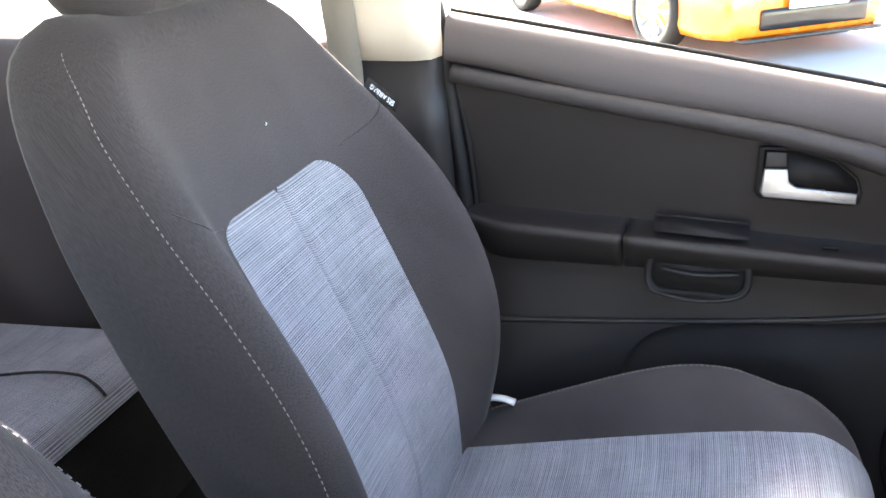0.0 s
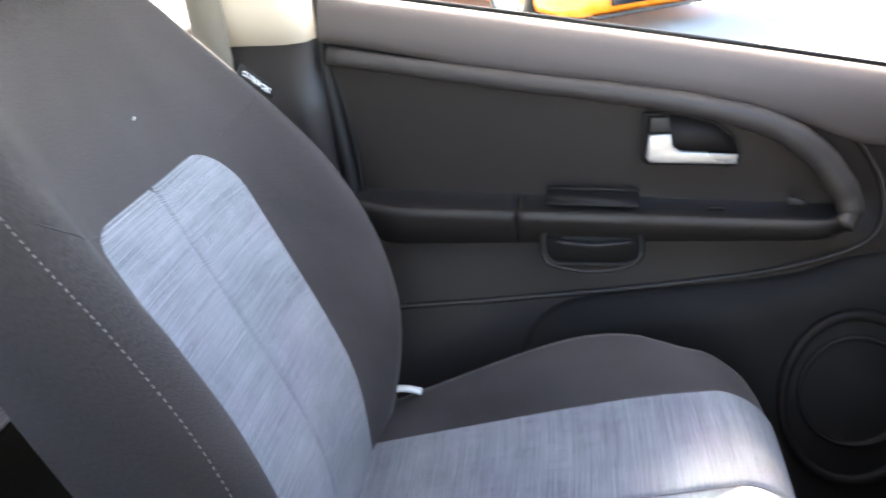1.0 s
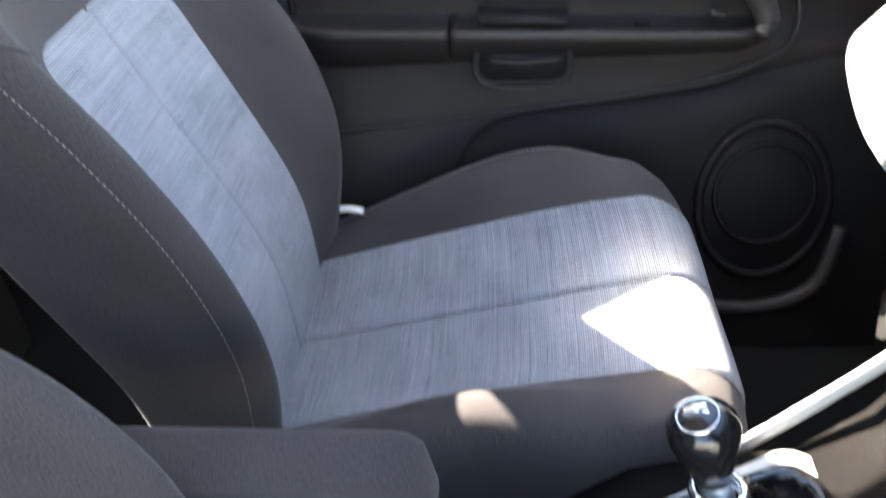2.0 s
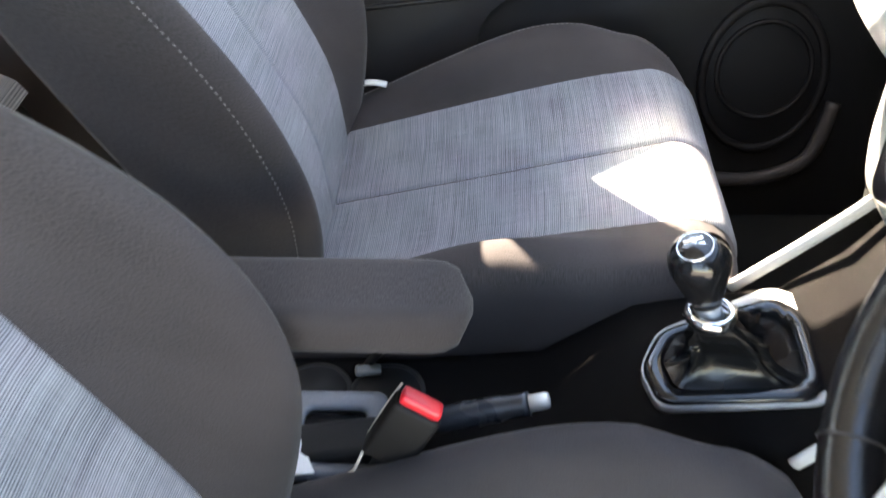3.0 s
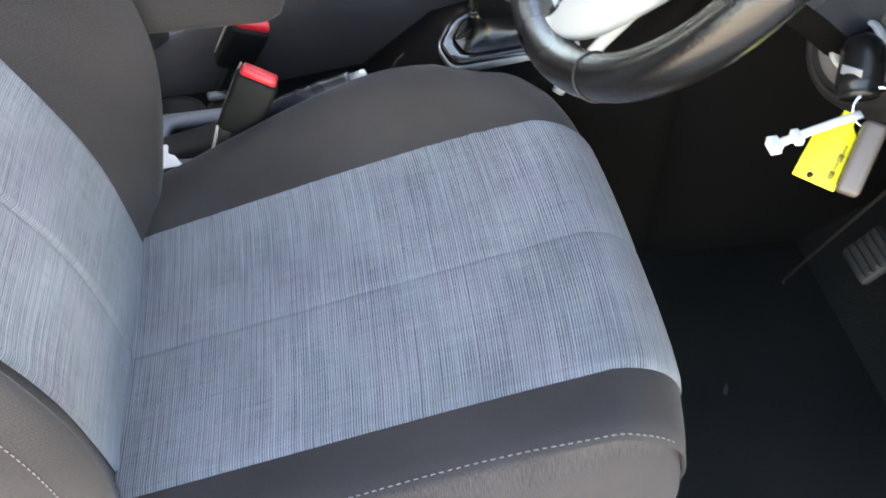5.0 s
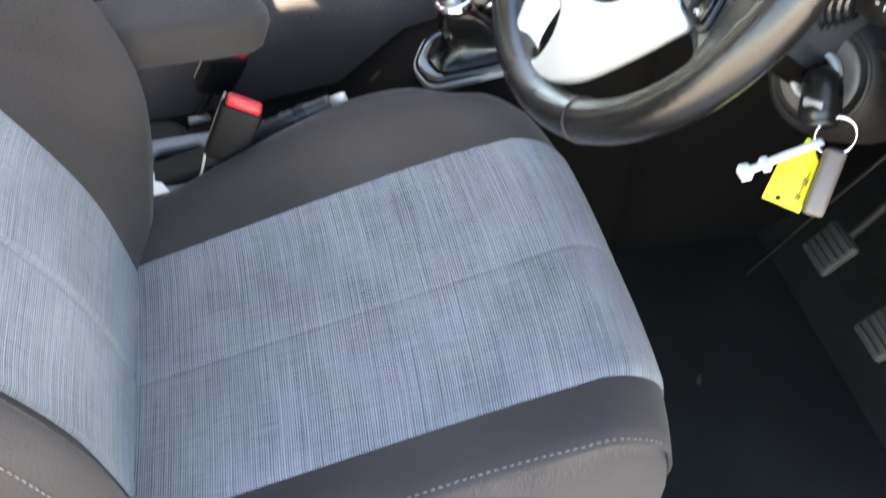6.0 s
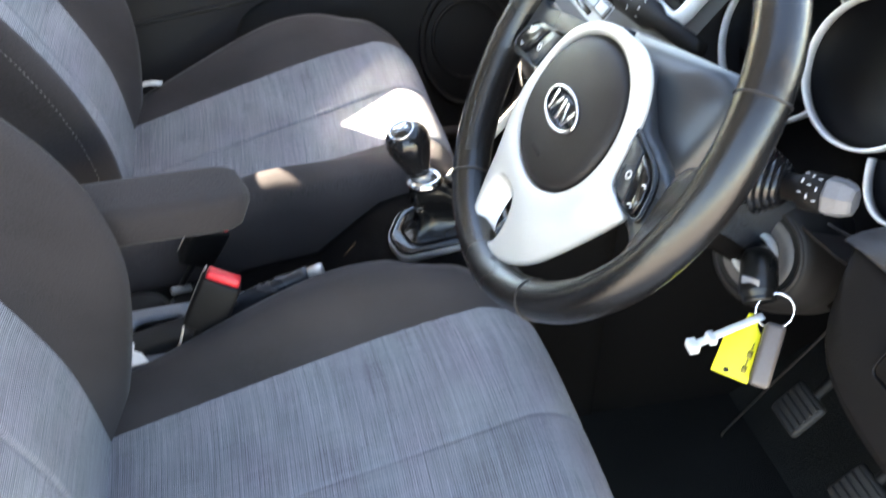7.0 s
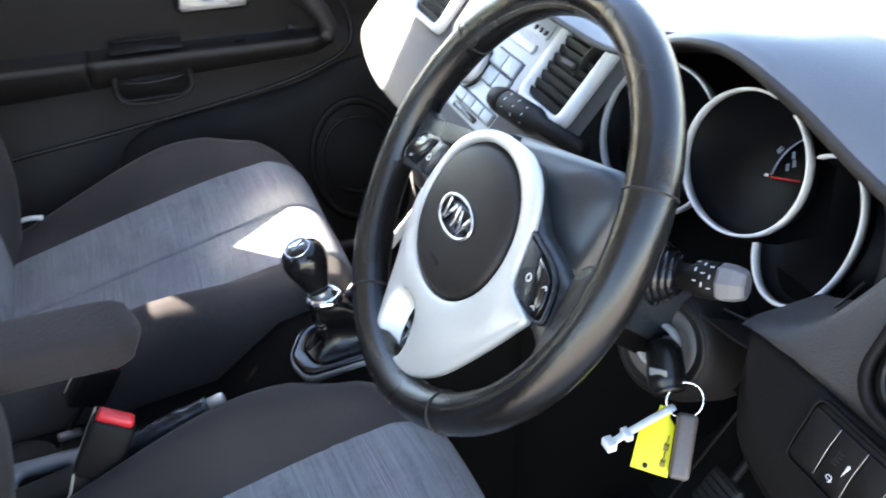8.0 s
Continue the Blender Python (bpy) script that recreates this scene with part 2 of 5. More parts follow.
def spline(pts, n):
    """n points along a smooth line through pts."""
    P = [Vector(p) for p in pts]
    P = [P[0] * 2 - P[1]] + P + [P[-1] * 2 - P[-2]]
    out = []
    k = len(P) - 3
    for i in range(n):
        s = min(i / (n - 1) * k, k - 1e-6)
        j = int(s)
        f = s - j
        a, b, c, d = P[j:j + 4]
        out.append(0.5 * (2 * b + (c - a) * f + (2 * a - 5 * b + 4 * c - d) * f * f + (3 * b - a - 3 * c + d) * f ** 3))
    return out


def tube(pts, radius, segs=12, n=0, closed=False, flat=1.0, up=None):
    """A round bar along pts; radius: a number or one for each point; flat: its height against its width."""
    P = spline(pts, n) if n else [Vector(p) for p in pts]
    rows, prev = [], None
    for i, p in enumerate(P):
        a = P[(i - 1) % len(P)] if closed or i else P[0]
        b = P[(i + 1) % len(P)] if closed or i < len(P) - 1 else P[-1]
        t = (b - a).normalized()
        if prev is None:
            ref = Vector(up) if up else (Vector((0, 0, 1)) if abs(t.z) < 0.9 else Vector((1, 0, 0)))
        else:
            ref = prev
        s = t.cross(ref).normalized()
        w = s.cross(t).normalized()
        prev = w
        r = radius[min(int(i * len(radius) / len(P)), len(radius) - 1)] if isinstance(radius, (list, tuple)) else radius
        rows.append([p + s * math.cos(q) * r + w * math.sin(q) * r * flat for q in [2 * math.pi * k / segs for k in range(segs)]])
    return grid(rows, closed_u=closed, closed_v=True, caps=not closed)


def lathe(profile, origin, axis, segs=32, caps=True):
    """A turned body: profile of (radius, height along axis)."""
    turn = Vector(axis).to_track_quat("Z", "Y").to_matrix()
    rows = []
    for r, h in profile:
        rows.append([Vector(origin) + turn @ Vector((r * math.cos(q), r * math.sin(q), h)) for q in [2 * math.pi * k / segs for k in range(segs)]])
    return grid(rows, closed_v=True, caps=caps)


def block(size, m, bevel=0.005, segs=3, taper=(1, 1)):
    """A box with rounded edges, at the pose m; taper shrinks its top."""
    bm = bmesh.new()
    bmesh.ops.create_cube(bm, size=1)
    for v in bm.verts:
        k = taper if v.co.z > 0 else (1, 1)
        v.co = Vector((v.co.x * size[0] * k[0], v.co.y * size[1] * k[1], v.co.z * size[2]))
    if bevel:
        bmesh.ops.bevel(bm, geom=list(bm.edges), offset=min(bevel, min(size) * 0.45), segments=segs, profile=0.5, affect="EDGES")
    bmesh.ops.transform(bm, matrix=m, verts=bm.verts)
    return bm


def plate(outline, m, thick, bevel=0.001, segs=2):
    """A flat body with the outline (x, y), from z = 0 to thick, at the pose m."""
    bm = bmesh.new()
    vs = [bm.verts.new((x, y, 0)) for x, y in outline]
    f = bm.faces.new(vs)
    r = bmesh.ops.extrude_face_region(bm, geom=[f])
    up = [v for v in r["geom"] if isinstance(v, bmesh.types.BMVert)]
    for v in up:
        v.co.z = thick
    if bevel:
        es = [e for e in bm.edges if e.verts[0].co.z > thick * 0.5 and e.verts[1].co.z > thick * 0.5]
        bmesh.ops.bevel(bm, geom=es, offset=bevel, segments=segs, profile=0.5, affect="EDGES")
    bmesh.ops.transform(bm, matrix=m, verts=bm.verts)
    return bm


def ring_plate(outer, inner, m, thick, bevel=0.001):
    """A flat frame between two outlines with the same number of points."""
    n = len(outer)
    rows = [[(*p, 0) for p in outer], [(*p, thick * 0.7) for p in outer], [(x + (a - x) * 0.15, y + (b - y) * 0.15, thick) for (x, y), (a, b) in zip(outer, inner)],
            [(a + (x - a) * 0.15, b + (y - b) * 0.15, thick) for (x, y), (a, b) in zip(outer, inner)], [(*p, thick * 0.7) for p in inner], [(*p, 0) for p in inner]]
    rows = [[m @ Vector(p) for p in r] for r in rows]
    return grid(rows, closed_v=True, closed_u=True)


def rounded(w, h, r, n=6, cx=0.0, cy=0.0):
    out = []
    for sx, sy, a0 in ((1, 1, 0), (-1, 1, 90), (-1, -1, 180), (1, -1, 270)):
        for k in range(n + 1):
            a = radians(a0 + 90 * k / n)
            out.append((cx + sx * (w / 2 - r) + r * math.cos(a), cy + sy * (h / 2 - r) + r * math.sin(a)))
    return out


def oval(a, b, n=40, cx=0.0, cy=0.0, power=2.0):
    out = []
    for k in range(n):
        q = 2 * math.pi * k / n
        c, s = math.cos(q), math.sin(q)
        out.append((cx + a * math.copysign(abs(c) ** (2 / power), c), cy + b * math.copysign(abs(s) ** (2 / power), s)))
    return out


def frame_of(origin, right, up):
    """A pose whose x is right, y is up and z is towards the viewer."""
    r, u = Vector(right).normalized(), Vector(up).normalized()
    n = r.cross(u).normalized()
    u = n.cross(r)
    m = Matrix((r, u, n)).transposed().to_4x4()
    m.translation = origin
    return m


def text_on(body, m, size, material, parent, name="lettering"):
    cu = bpy.data.curves.new(name, "FONT")
    cu.body, cu.size, cu.extrude, cu.align_x, cu.align_y = body, size, 0.0002, "CENTER", "CENTER"
    tmp = bpy.data.objects.new(name, cu)
    scene.collection.objects.link(tmp)
    dg = bpy.context.evaluated_depsgraph_get()
    mesh = bpy.data.meshes.new_from_object(tmp.evaluated_get(dg))
    bpy.data.objects.remove(tmp)
    mesh.transform(m)
    return put(name, mesh, material, parent, smooth=False)


def lerp(x, table):
    """A smooth curve through a table of (x, value)."""
    if x >= table[-1][0]:
        return table[-1][1]
    if x <= table[0][0]:
        return table[0][1]
    for (a, p), (b, q) in zip(table, table[1:]):
        if x <= b:
            break
    k = table.index((a, p))
    h = b - a
    f = (x - a) / h

    def slope(j):
        if j == 0 or j == len(table) - 1:
            return 0.0
        (x0, y0), (x1, y1) = table[j - 1], table[j + 1]
        return (y1 - y0) / (x1 - x0)

    m0, m1 = slope(k) * h, slope(k + 1) * h
    return (2 * f ** 3 - 3 * f * f + 1) * p + (f ** 3 - 2 * f * f + f) * m0 + (3 * f * f - 2 * f ** 3) * q + (f ** 3 - f * f) * m1


def holed(outer, holes, m, thick, bevel=0.0015):
    """A flat body with an outline and holes, from z = 0 to thick, at the pose m."""
    bm = bmesh.new()
    edges = []
    for loop in [outer, *holes]:
        vs = [bm.verts.new((x, y, 0)) for x, y in loop]
        edges += [bm.edges.new((vs[i], vs[(i + 1) % len(vs)])) for i in range(len(vs))]
    bmesh.ops.triangle_fill(bm, use_beauty=True, use_dissolve=False, edges=edges)
    r = bmesh.ops.extrude_face_region(bm, geom=list(bm.faces))
    for v in r["geom"]:
        if isinstance(v, bmesh.types.BMVert):
            v.co.z = thick
    bmesh.ops.recalc_face_normals(bm, faces=bm.faces)
    if bevel:
        es = [e for e in bm.edges if min(v.co.z for v in e.verts) > thick * 0.5 and any(f.normal.z < 0.5 for f in e.link_faces)]
        bmesh.ops.bevel(bm, geom=es, offset=bevel, segments=2, profile=0.5, affect="EDGES")
    bmesh.ops.transform(bm, matrix=m, verts=bm.verts)
    return bm

# ---- seats ----
CREST = [(0.0, 0.0), (0.10, 0.0), (0.14, 0.06), (0.165, 0.24), (0.19, 0.68), (0.215, 1.0), (0.235, 0.98)]
WING = [(0.0, 0.0), (0.10, 0.0), (0.14, 0.04), (0.165, 0.16), (0.19, 0.46), (0.215, 0.84), (0.235, 1.0)]
BACK_BOLSTER = [(0.20, 0.012), (0.30, 0.036), (0.38, 0.060), (0.47, 0.091), (0.56, 0.106), (0.64, 0.098), (0.70, 0.076), (0.76, 0.046), (0.83, 0.016), (0.92, 0.008)]
BACK_WIDTH = [(0.20, 0.212), (0.32, 0.236), (0.45, 0.251), (0.60, 0.252), (0.70, 0.243), (0.78, 0.226), (0.82, 0.212), (0.85, 0.195), (0.875, 0.173), (0.90, 0.145)]
INNER_BOLSTER = [(-0.22, 0.018), (-0.10, 0.044), (0.0, 0.066), (0.06, 0.066), (0.13, 0.050), (0.20, 0.028), (0.26, 0.012), (0.33, 0.003)]
CUSH_BOLSTER = [(-0.22, 0.016), (-0.13, 0.032), (-0.05, 0.050), (0.05, 0.070), (0.13, 0.076), (0.20, 0.062), (0.26, 0.030), (0.33, 0.004)]


def back_line(z, k):
    """x of the middle of the backrest's front at height z, for a recline of k."""
    s = z - 0.385
    soft = 0.5 * (s + math.sqrt(s * s + 0.004))
    return -0.185 - k * soft


def wing(v, amp):
    """How far the wing stands out; amp: one number for the side with lower y and one for the other."""
    return amp[0] if v < 0 else amp[1]


def back_front(v, z, k, amp):
    return back_line(z, k) + wing(v, amp) * lerp(z, BACK_BOLSTER) * lerp(abs(v) * 0.232 / (lerp(z, BACK_WIDTH) - 0.024), WING)


def backrest_rows(y0, k, amp, top=0.900, lean=0.0):
    rows, uv = [], []
    n = 44
    for i in range(n + 1):
        s = i / n
        z = 0.20 + (top - 0.20) * s
        w = lerp(z, BACK_WIDTH)
        c = back_line(z, k)
        back = c - 0.110

        def half_loop(sgn):
            a = wing(sgn, amp) * lerp(z, BACK_BOLSTER)
            half = []
            for q in range(17):
                v = (w - 0.024) * q / 16
                half.append((v, c + a * lerp(0.232 * q / 16, WING)))
            crest = c + a
            half += [(w - 0.017, crest - 0.0035), (w - 0.009, crest - 0.011), (w - 0.003, crest - 0.026), (w, crest - 0.050)]
            mid = (crest - 0.050 + back + 0.03) / 2
            return half + [(w + 0.002, mid), (w + 0.001, back + 0.016), (w - 0.008, back + 0.004), (w - 0.05, back), (0.10, back - 0.006), (0.0, back - 0.008)]

        # the head of the backrest closes in a soft edge
        pull = max(0.0, (s - 0.93) / 0.07)
        inset = 0.042 * (1 - math.sqrt(max(0.0, 1 - pull * pull)))
        midx = (c + back) / 2
        sides = [[(sgn * v * (1 - inset * 0.9), x + (midx - x) * inset / 0.06) for v, x in half_loop(sgn)] for sgn in (1, -1)]
        full = sides[0] + sides[1][-2:0:-1]
        rows.append([(x, y0 + v + lean * max(0.0, z - 0.70), z) for v, x in full])
        uv.append([(v + x * 0.3, z * 1.1 + x) for v, x in full])
    return rows, uv


def cushion_path():
    """Middle line of the cushion's top from the back to the front lip: (x, z, how far the front curve bends it)."""
    out = []
    for i in range(22):
        x = -0.26 + 0.54 * i / 21
        out.append((x, 0.36 + 0.235 * (x - 0.30) - 0.004))
    x0, z0 = out[-1]
    r = 0.072
    for i in range(1, 11):
        a = radians(13 - 103 * i / 10)
        out.append((x0 + r * (math.sin(radians(13) - a) - 0.0), z0 - r * (1 - math.cos(radians(13) - a))))
    x1, z1 = out[-1]
    for i in range(1, 5):
        out.append((x1 - 0.006 * i, z1 - 0.035 * i))
    return out


CPATH = cushion_path()


def cushion_point(i, v, lift=0.0, low=0.30, bulge=0.0):
    x, z = CPATH[i]
    w = max(0.0, min(1.0, (x + 0.05) / 0.35))
    a = abs(v)
    x2 = x - (a / 0.26) ** 2.6 * 0.034 * w * w + bulge * w * w * (1 - (a / 0.235) ** 2)
    roll = (lerp(x, INNER_BOLSTER) if v <= 0 and low > 0.5 else lerp(x, CUSH_BOLSTER) * (1.0 if v > 0 else low)) * lerp(a, CREST)
    dish = -0.006 * math.cos(min(a / 0.16, 1) * math.pi / 2)
    j = max(1, min(i, len(CPATH) - 2))
    t = Vector((CPATH[j + 1][0] - CPATH[j - 1][0], 0, CPATH[j + 1][1] - CPATH[j - 1][1])).normalized()
    up = Vector((-t.z, 0, t.x))
    return Vector((x2, v, z)) + up * (roll + dish + lift)


def cushion_rows(y0, low, bulge, wide):
    rows, uv = [], []
    run = 0.0
    for i in range(len(CPATH)):
        if i:
            run += math.dist(CPATH[i], CPATH[i - 1])
        half = [cushion_point(i, 0.232 * q / 12, 0.0, low, bulge) for q in range(13)]
        other = [cushion_point(i, -0.232 * q / 12, 0.0, low, bulge) for q in range(13)]
        narrow = 0.02 * max(0.0, (CPATH[i][0] - 0.2) / 0.15)

        def flank(side, sgn):
            e, w = side[-1], (wide if sgn < 0 else 0.262) - narrow
            low = min(0.17, e.z - 0.05)
            return side + [Vector((e.x, sgn * (w - 0.018), e.z - 0.006)), Vector((e.x, sgn * (w - 0.006), e.z - 0.020)), Vector((e.x, sgn * w, e.z - 0.042)),
                           Vector((e.x - 0.002, sgn * (w + 0.003), (e.z - 0.042 + low) / 2)), Vector((e.x - 0.004, sgn * (w - 0.004), low))]

        full = flank(other, -1)[:0:-1] + flank(half, 1)
        rows.append([(p.x, y0 + p.y, p.z) for p in full])
        uv.append([(p.y + (p.z - CPATH[i][1]) * (1 if p.y > 0 else -1), run) for p in full])
    return rows, uv


def stitches(points, parent, length=0.0042, gap=0.0026):
    """A seam of single stitches along a line, as one mesh."""
    P = spline(points, 900)
    verts, faces = [], []
    run, start = 0.0, 0
    for i in range(1, len(P)):
        run += (P[i] - P[i - 1]).length
        if run >= length + gap:
            a, b = P[start], P[start] + (P[i] - P[start]) * (length / run)
            t = (b - a).normalized()
            s = t.orthogonal().normalized()
            w = t.cross(s)
            k = len(verts)
            for p, r in ((a, 0.0003), (a + t * 0.0008, 0.00055), (b - t * 0.0008, 0.00055), (b, 0.0003)):
                verts += [p + s * r, p + w * r, p - s * r, p - w * r]
            for q in range(3):
                for e in range(4):
                    faces.append((k + q * 4 + e, k + q * 4 + (e + 1) % 4, k + q * 4 + 4 + (e + 1) % 4, k + q * 4 + 4 + e))
            run, start = 0.0, i
    mesh = bpy.data.meshes.new("stitching")
    mesh.from_pydata([tuple(v) for v in verts], [], faces)
    return put("stitching", mesh, THREAD, parent, "row of pale stitches")


# places across a cloth panel, dense at the seam in its middle
ACROSS = [-1, -0.985, -0.965, -0.94, -0.9, -0.8, -0.68, -0.55, -0.42, -0.3, -0.2, -0.11, -0.06, -0.038, -0.024, -0.012, 0, 0.012, 0.024, 0.038, 0.06, 0.11, 0.2, 0.3, 0.42, 0.55, 0.68, 0.8, 0.9, 0.94, 0.965, 0.985, 1]


def front_seat(y0, k, inner, label, panel=0.0, amp=(1.0, 1.0), low=0.30, lean=0.0, seam=0.0042, hw=0.155, bulge=0.0, wide=0.262):
    """inner: +1 where the car's middle lies to the seat's left, -1 to its right."""
    seat = thing("front_seat", (0.05, y0, 0.0), label, "car seat", "front seats")
    rows, uv = cushion_rows(y0, low, bulge, wide)
    put("cushion", grid(rows, uv=uv), KNIT, seat)
    ins, iuv, run = [], [], 0.0
    for i in range(1, len(CPATH) - 3):
        run += math.dist(CPATH[i], CPATH[i - 1])
        r, u = [], []
        for v in [0.163 * f for f in ACROSS]:
            edge = 1 - max(0.0, (abs(v) - 0.150) / 0.013) ** 2
            groove = -seam * math.exp(-(v / 0.0034) ** 2)
            p = cushion_point(i, v, 0.0005 + 0.0030 * edge + groove, low, bulge)
            r.append((p.x, y0 + p.y, p.z))
            u.append((v, run))
        ins.append(r)
        iuv.append(u)
    put("cushion_insert", grid(ins, uv=iuv), CLOTH, seat, "blue-grey ribbed cloth panel")
    rows, uv = backrest_rows(y0 + 0.007, k, amp, lean=lean)
    put("backrest", grid(rows, closed_v=True, caps=True, uv=uv), KNIT, seat)
    ins, iuv = [], []
    zt, rad = 0.701, 0.062
    levels = [0.235 + (zt - rad - 0.235) * i / 30 for i in range(30)] + [zt - rad + rad * math.sin(radians(i * 6.0)) for i in range(16)]
    for z in levels:
        over = max(0.0, z - (zt - rad)) / rad
        wv = hw - rad * (1 - math.sqrt(max(0.0, 1 - over * over)))
        r, u = [], []
        for f in ACROSS:
            v = wv * f
            edge = 1 - max(0.0, (abs(f) - 0.92) / 0.08) ** 2
            edge *= 1 - max(0.0, (z - zt + 0.010) / 0.010) ** 2
            groove = -0.0042 * math.exp(-(v / 0.0034) ** 2)
            r.append((back_front(v, z, k, amp) + 0.0006 + 0.0045 * edge + groove, y0 + panel + v, z))
            u.append((v, z * 1.1 + 3))
        ins.append(r)
        iuv.append(u)
    put("backrest_insert", grid(ins, uv=iuv), CLOTH, seat, "blue-grey ribbed cloth panel")
    for s in (-1, 1):
        line = []
        for q in range(9):
            f = q / 8
            v, z = s * (0.140 + 0.090 * f), 0.700 + 0.018 * f + 0.034 * f * f
            line.append((back_front(v, z, k, amp) + 0.0002, y0 + 0.007 + v + lean * max(0.0, z - 0.70), z))
        put("seam", tube(line, 0.0007, 6, 24), PLASTIC2, seat, "dark sewn seam")
    # pale seam down the side wing
    for s in (-1, 1):
        line = []
        for z in (0.875, 0.865, 0.84, 0.80, 0.73, 0.66, 0.58, 0.50, 0.42, 0.34, 0.28):
            w, c = lerp(z, BACK_WIDTH), back_line(z, k) + wing(s, amp) * lerp(z, BACK_BOLSTER)
            line.append((c - 0.026 - 0.5 * max(0.0, z - 0.835), y0 + 0.007 + s * (w - 0.0022) + lean * max(0.0, z - 0.70), z))
        stitches(line, seat)
        if s == inner:
            continue
        line = []
        for i in range(4, 27):
            p = cushion_point(i, s * 0.227, 0.0008, low, bulge)
            line.append((p.x, y0 + p.y, p.z))
        stitches(line, seat)
    # headrest
    hx, hz = back_line(0.90, k) - 0.035, 0.872
    for s in (-0.06, 0.06):
        put("headrest_post", tube([(hx, y0 + s, hz - 0.03), (hx - 0.02, y0 + s, hz + 0.07)], 0.006, 10), STEEL, seat)
        put("post_guide", lathe([(0.016, 0), (0.016, 0.008), (0.010, 0.012)], (hx + 0.004, y0 + s, hz - 0.004), (-0.2, 0, 1), 16), PLASTIC, seat)
    rows, n = [], 20
    for i in range(n + 1):
        s = i / n
        e = math.sqrt(max(0.0, 1 - (2 * s - 1) ** 4))
        zc = hz + 0.008 + 0.20 * s
        xc = hx - 0.02 - 0.10 * k * s + 0.02 * s
        rows.append([(xc + (0.012 + 0.045 * e) * math.cos(a), y0 + (0.05 + 0.062 * e) * math.copysign(abs(math.sin(a)) ** 0.6, math.sin(a)), zc) for a in [2 * math.pi * q / 32 for q in range(32)]])
    uv = [[(q * 0.015, i * 0.01) for q in range(32)] for i in range(n + 1)]
    put("headrest", grid(rows, closed_v=True, caps=True, uv=uv), KNIT, seat)
    # frame, runners and side cover
    for s in (-1, 1):
        part("side_cover", block((0.46, 0.03, 0.10), pose(0.04, y0 + s * 0.245, 0.135), 0.012), PLASTIC, seat)
        part("runner", block((0.52, 0.035, 0.035), pose(0.03, y0 + s * 0.20, 0.035), 0.004), STEEL, seat)
        part("leg", block((0.05, 0.03, 0.08), pose(0.20, y0 + s * 0.20, 0.085), 0.004), PLASTIC, seat)
        part("leg", block((0.05, 0.03, 0.08), pose(-0.14, y0 + s * 0.20, 0.085), 0.004), PLASTIC, seat)
    part("seat_pan", block((0.50, 0.46, 0.03), pose(0.04, y0, 0.155), 0.01), PLASTIC, seat)
    # recline pivot cover with its bright hinge end on the door side
    o = -inner
    part("hinge_cover", block((0.09, 0.03, 0.10), pose(-0.20, y0 + o * 0.235, 0.235, 0, -25, 0), 0.012), PLASTIC, seat)
    put("recline_lever", tube([(-0.185, y0 + o * 0.225, 0.292), (-0.150, y0 + o * 0.222, 0.300), (-0.125, y0 + o * 0.22, 0.297)], 0.007, 10, 8, flat=0.6), SILVER, seat, "bright metal lever end")
    return seat


DRIVER_Y, PASS_Y = -0.363, 0.360
front_seat(DRIVER_Y, 0.40, 1, "charcoal cloth car seat with blue-grey ribbed centre panels beside the console", 0.012, (0.98, 1.17), seam=0.0016, hw=0.145, bulge=0.006, wide=0.254)
pass_seat = front_seat(PASS_Y, 0.47, -1, "charcoal cloth car seat with blue ribbed panels beside the closed door", -0.017, (0.80, 0.84), 0.95, 0.03, hw=0.152, bulge=-0.006, wide=0.270)
# airbag tag sewn into the wing
tag_m = frame_of((-0.3185, 0.6265, 0.7355), (0.385, 0.645, -0.66), (0.27, 0.50, 0.64))
tag = part("airbag_label", plate(rounded(0.068, 0.016, 0.002), tag_m, 0.0012, 0.0003), PLASTIC, pass_seat, "small black cloth tag with white letters")
text_on("SRS AIRBAG", tag_m @ pose(0, 0, 0.0013, 0, 0, 180), 0.0095, PRINT, tag)

# ---- passenger door ----
def sill_z(x):
    return 0.770 - 0.158 * (x - 0.0) - 0.02 * max(0.0, x) ** 2


def ridge_z(x):
    return lerp(x, [(-0.34, 0.752), (-0.016, 0.700), (0.22, 0.666), (0.386, 0.624), (0.47, 0.592), (0.60, 0.585)])


def low_y(z):
    return 0.755 - 0.29 * max(0.0, 0.43 - z)


door = thing("door_1", (0.15, 0.80, -0.05), "closed car door with dark moulded plastic trim panel", "door", kind="structure")
X0, X1 = -0.272, 0.70
xs = [X0 + (X1 - X0) * i / 48 for i in range(49)]
rows = []
for x in xs:
    s, r = sill_z(x), ridge_z(x)
    rows.append([(x, 0.815, s - 0.02), (x, 0.812, s + 0.004), (x, 0.796, s + 0.008), (x, 0.780, s + 0.002), (x, 0.770, s - 0.012), (x, 0.764, s - 0.035),
                 (x, 0.762, r + 0.020), (x, 0.766, r + 0.008), (x, 0.776, r + 0.004), (x, 0.79, r)])
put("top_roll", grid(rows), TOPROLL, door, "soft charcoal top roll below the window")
# panel behind the whole door face
rows = []
for x in xs:
    col = []
    for j in range(40):
        z = ridge_z(x) + 0.004 + (-0.06 - ridge_z(x)) * j / 39
        y = 0.786 if z > 0.50 else (0.762 if z > 0.44 else low_y(z))
        f = 1 / (1 + math.exp(-(z - 0.485) / 0.006))
        y = (low_y(z)) * (1 - f) + 0.786 * f
        col.append((x, y, z))
    rows.append(col)
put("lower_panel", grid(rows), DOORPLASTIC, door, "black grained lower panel")
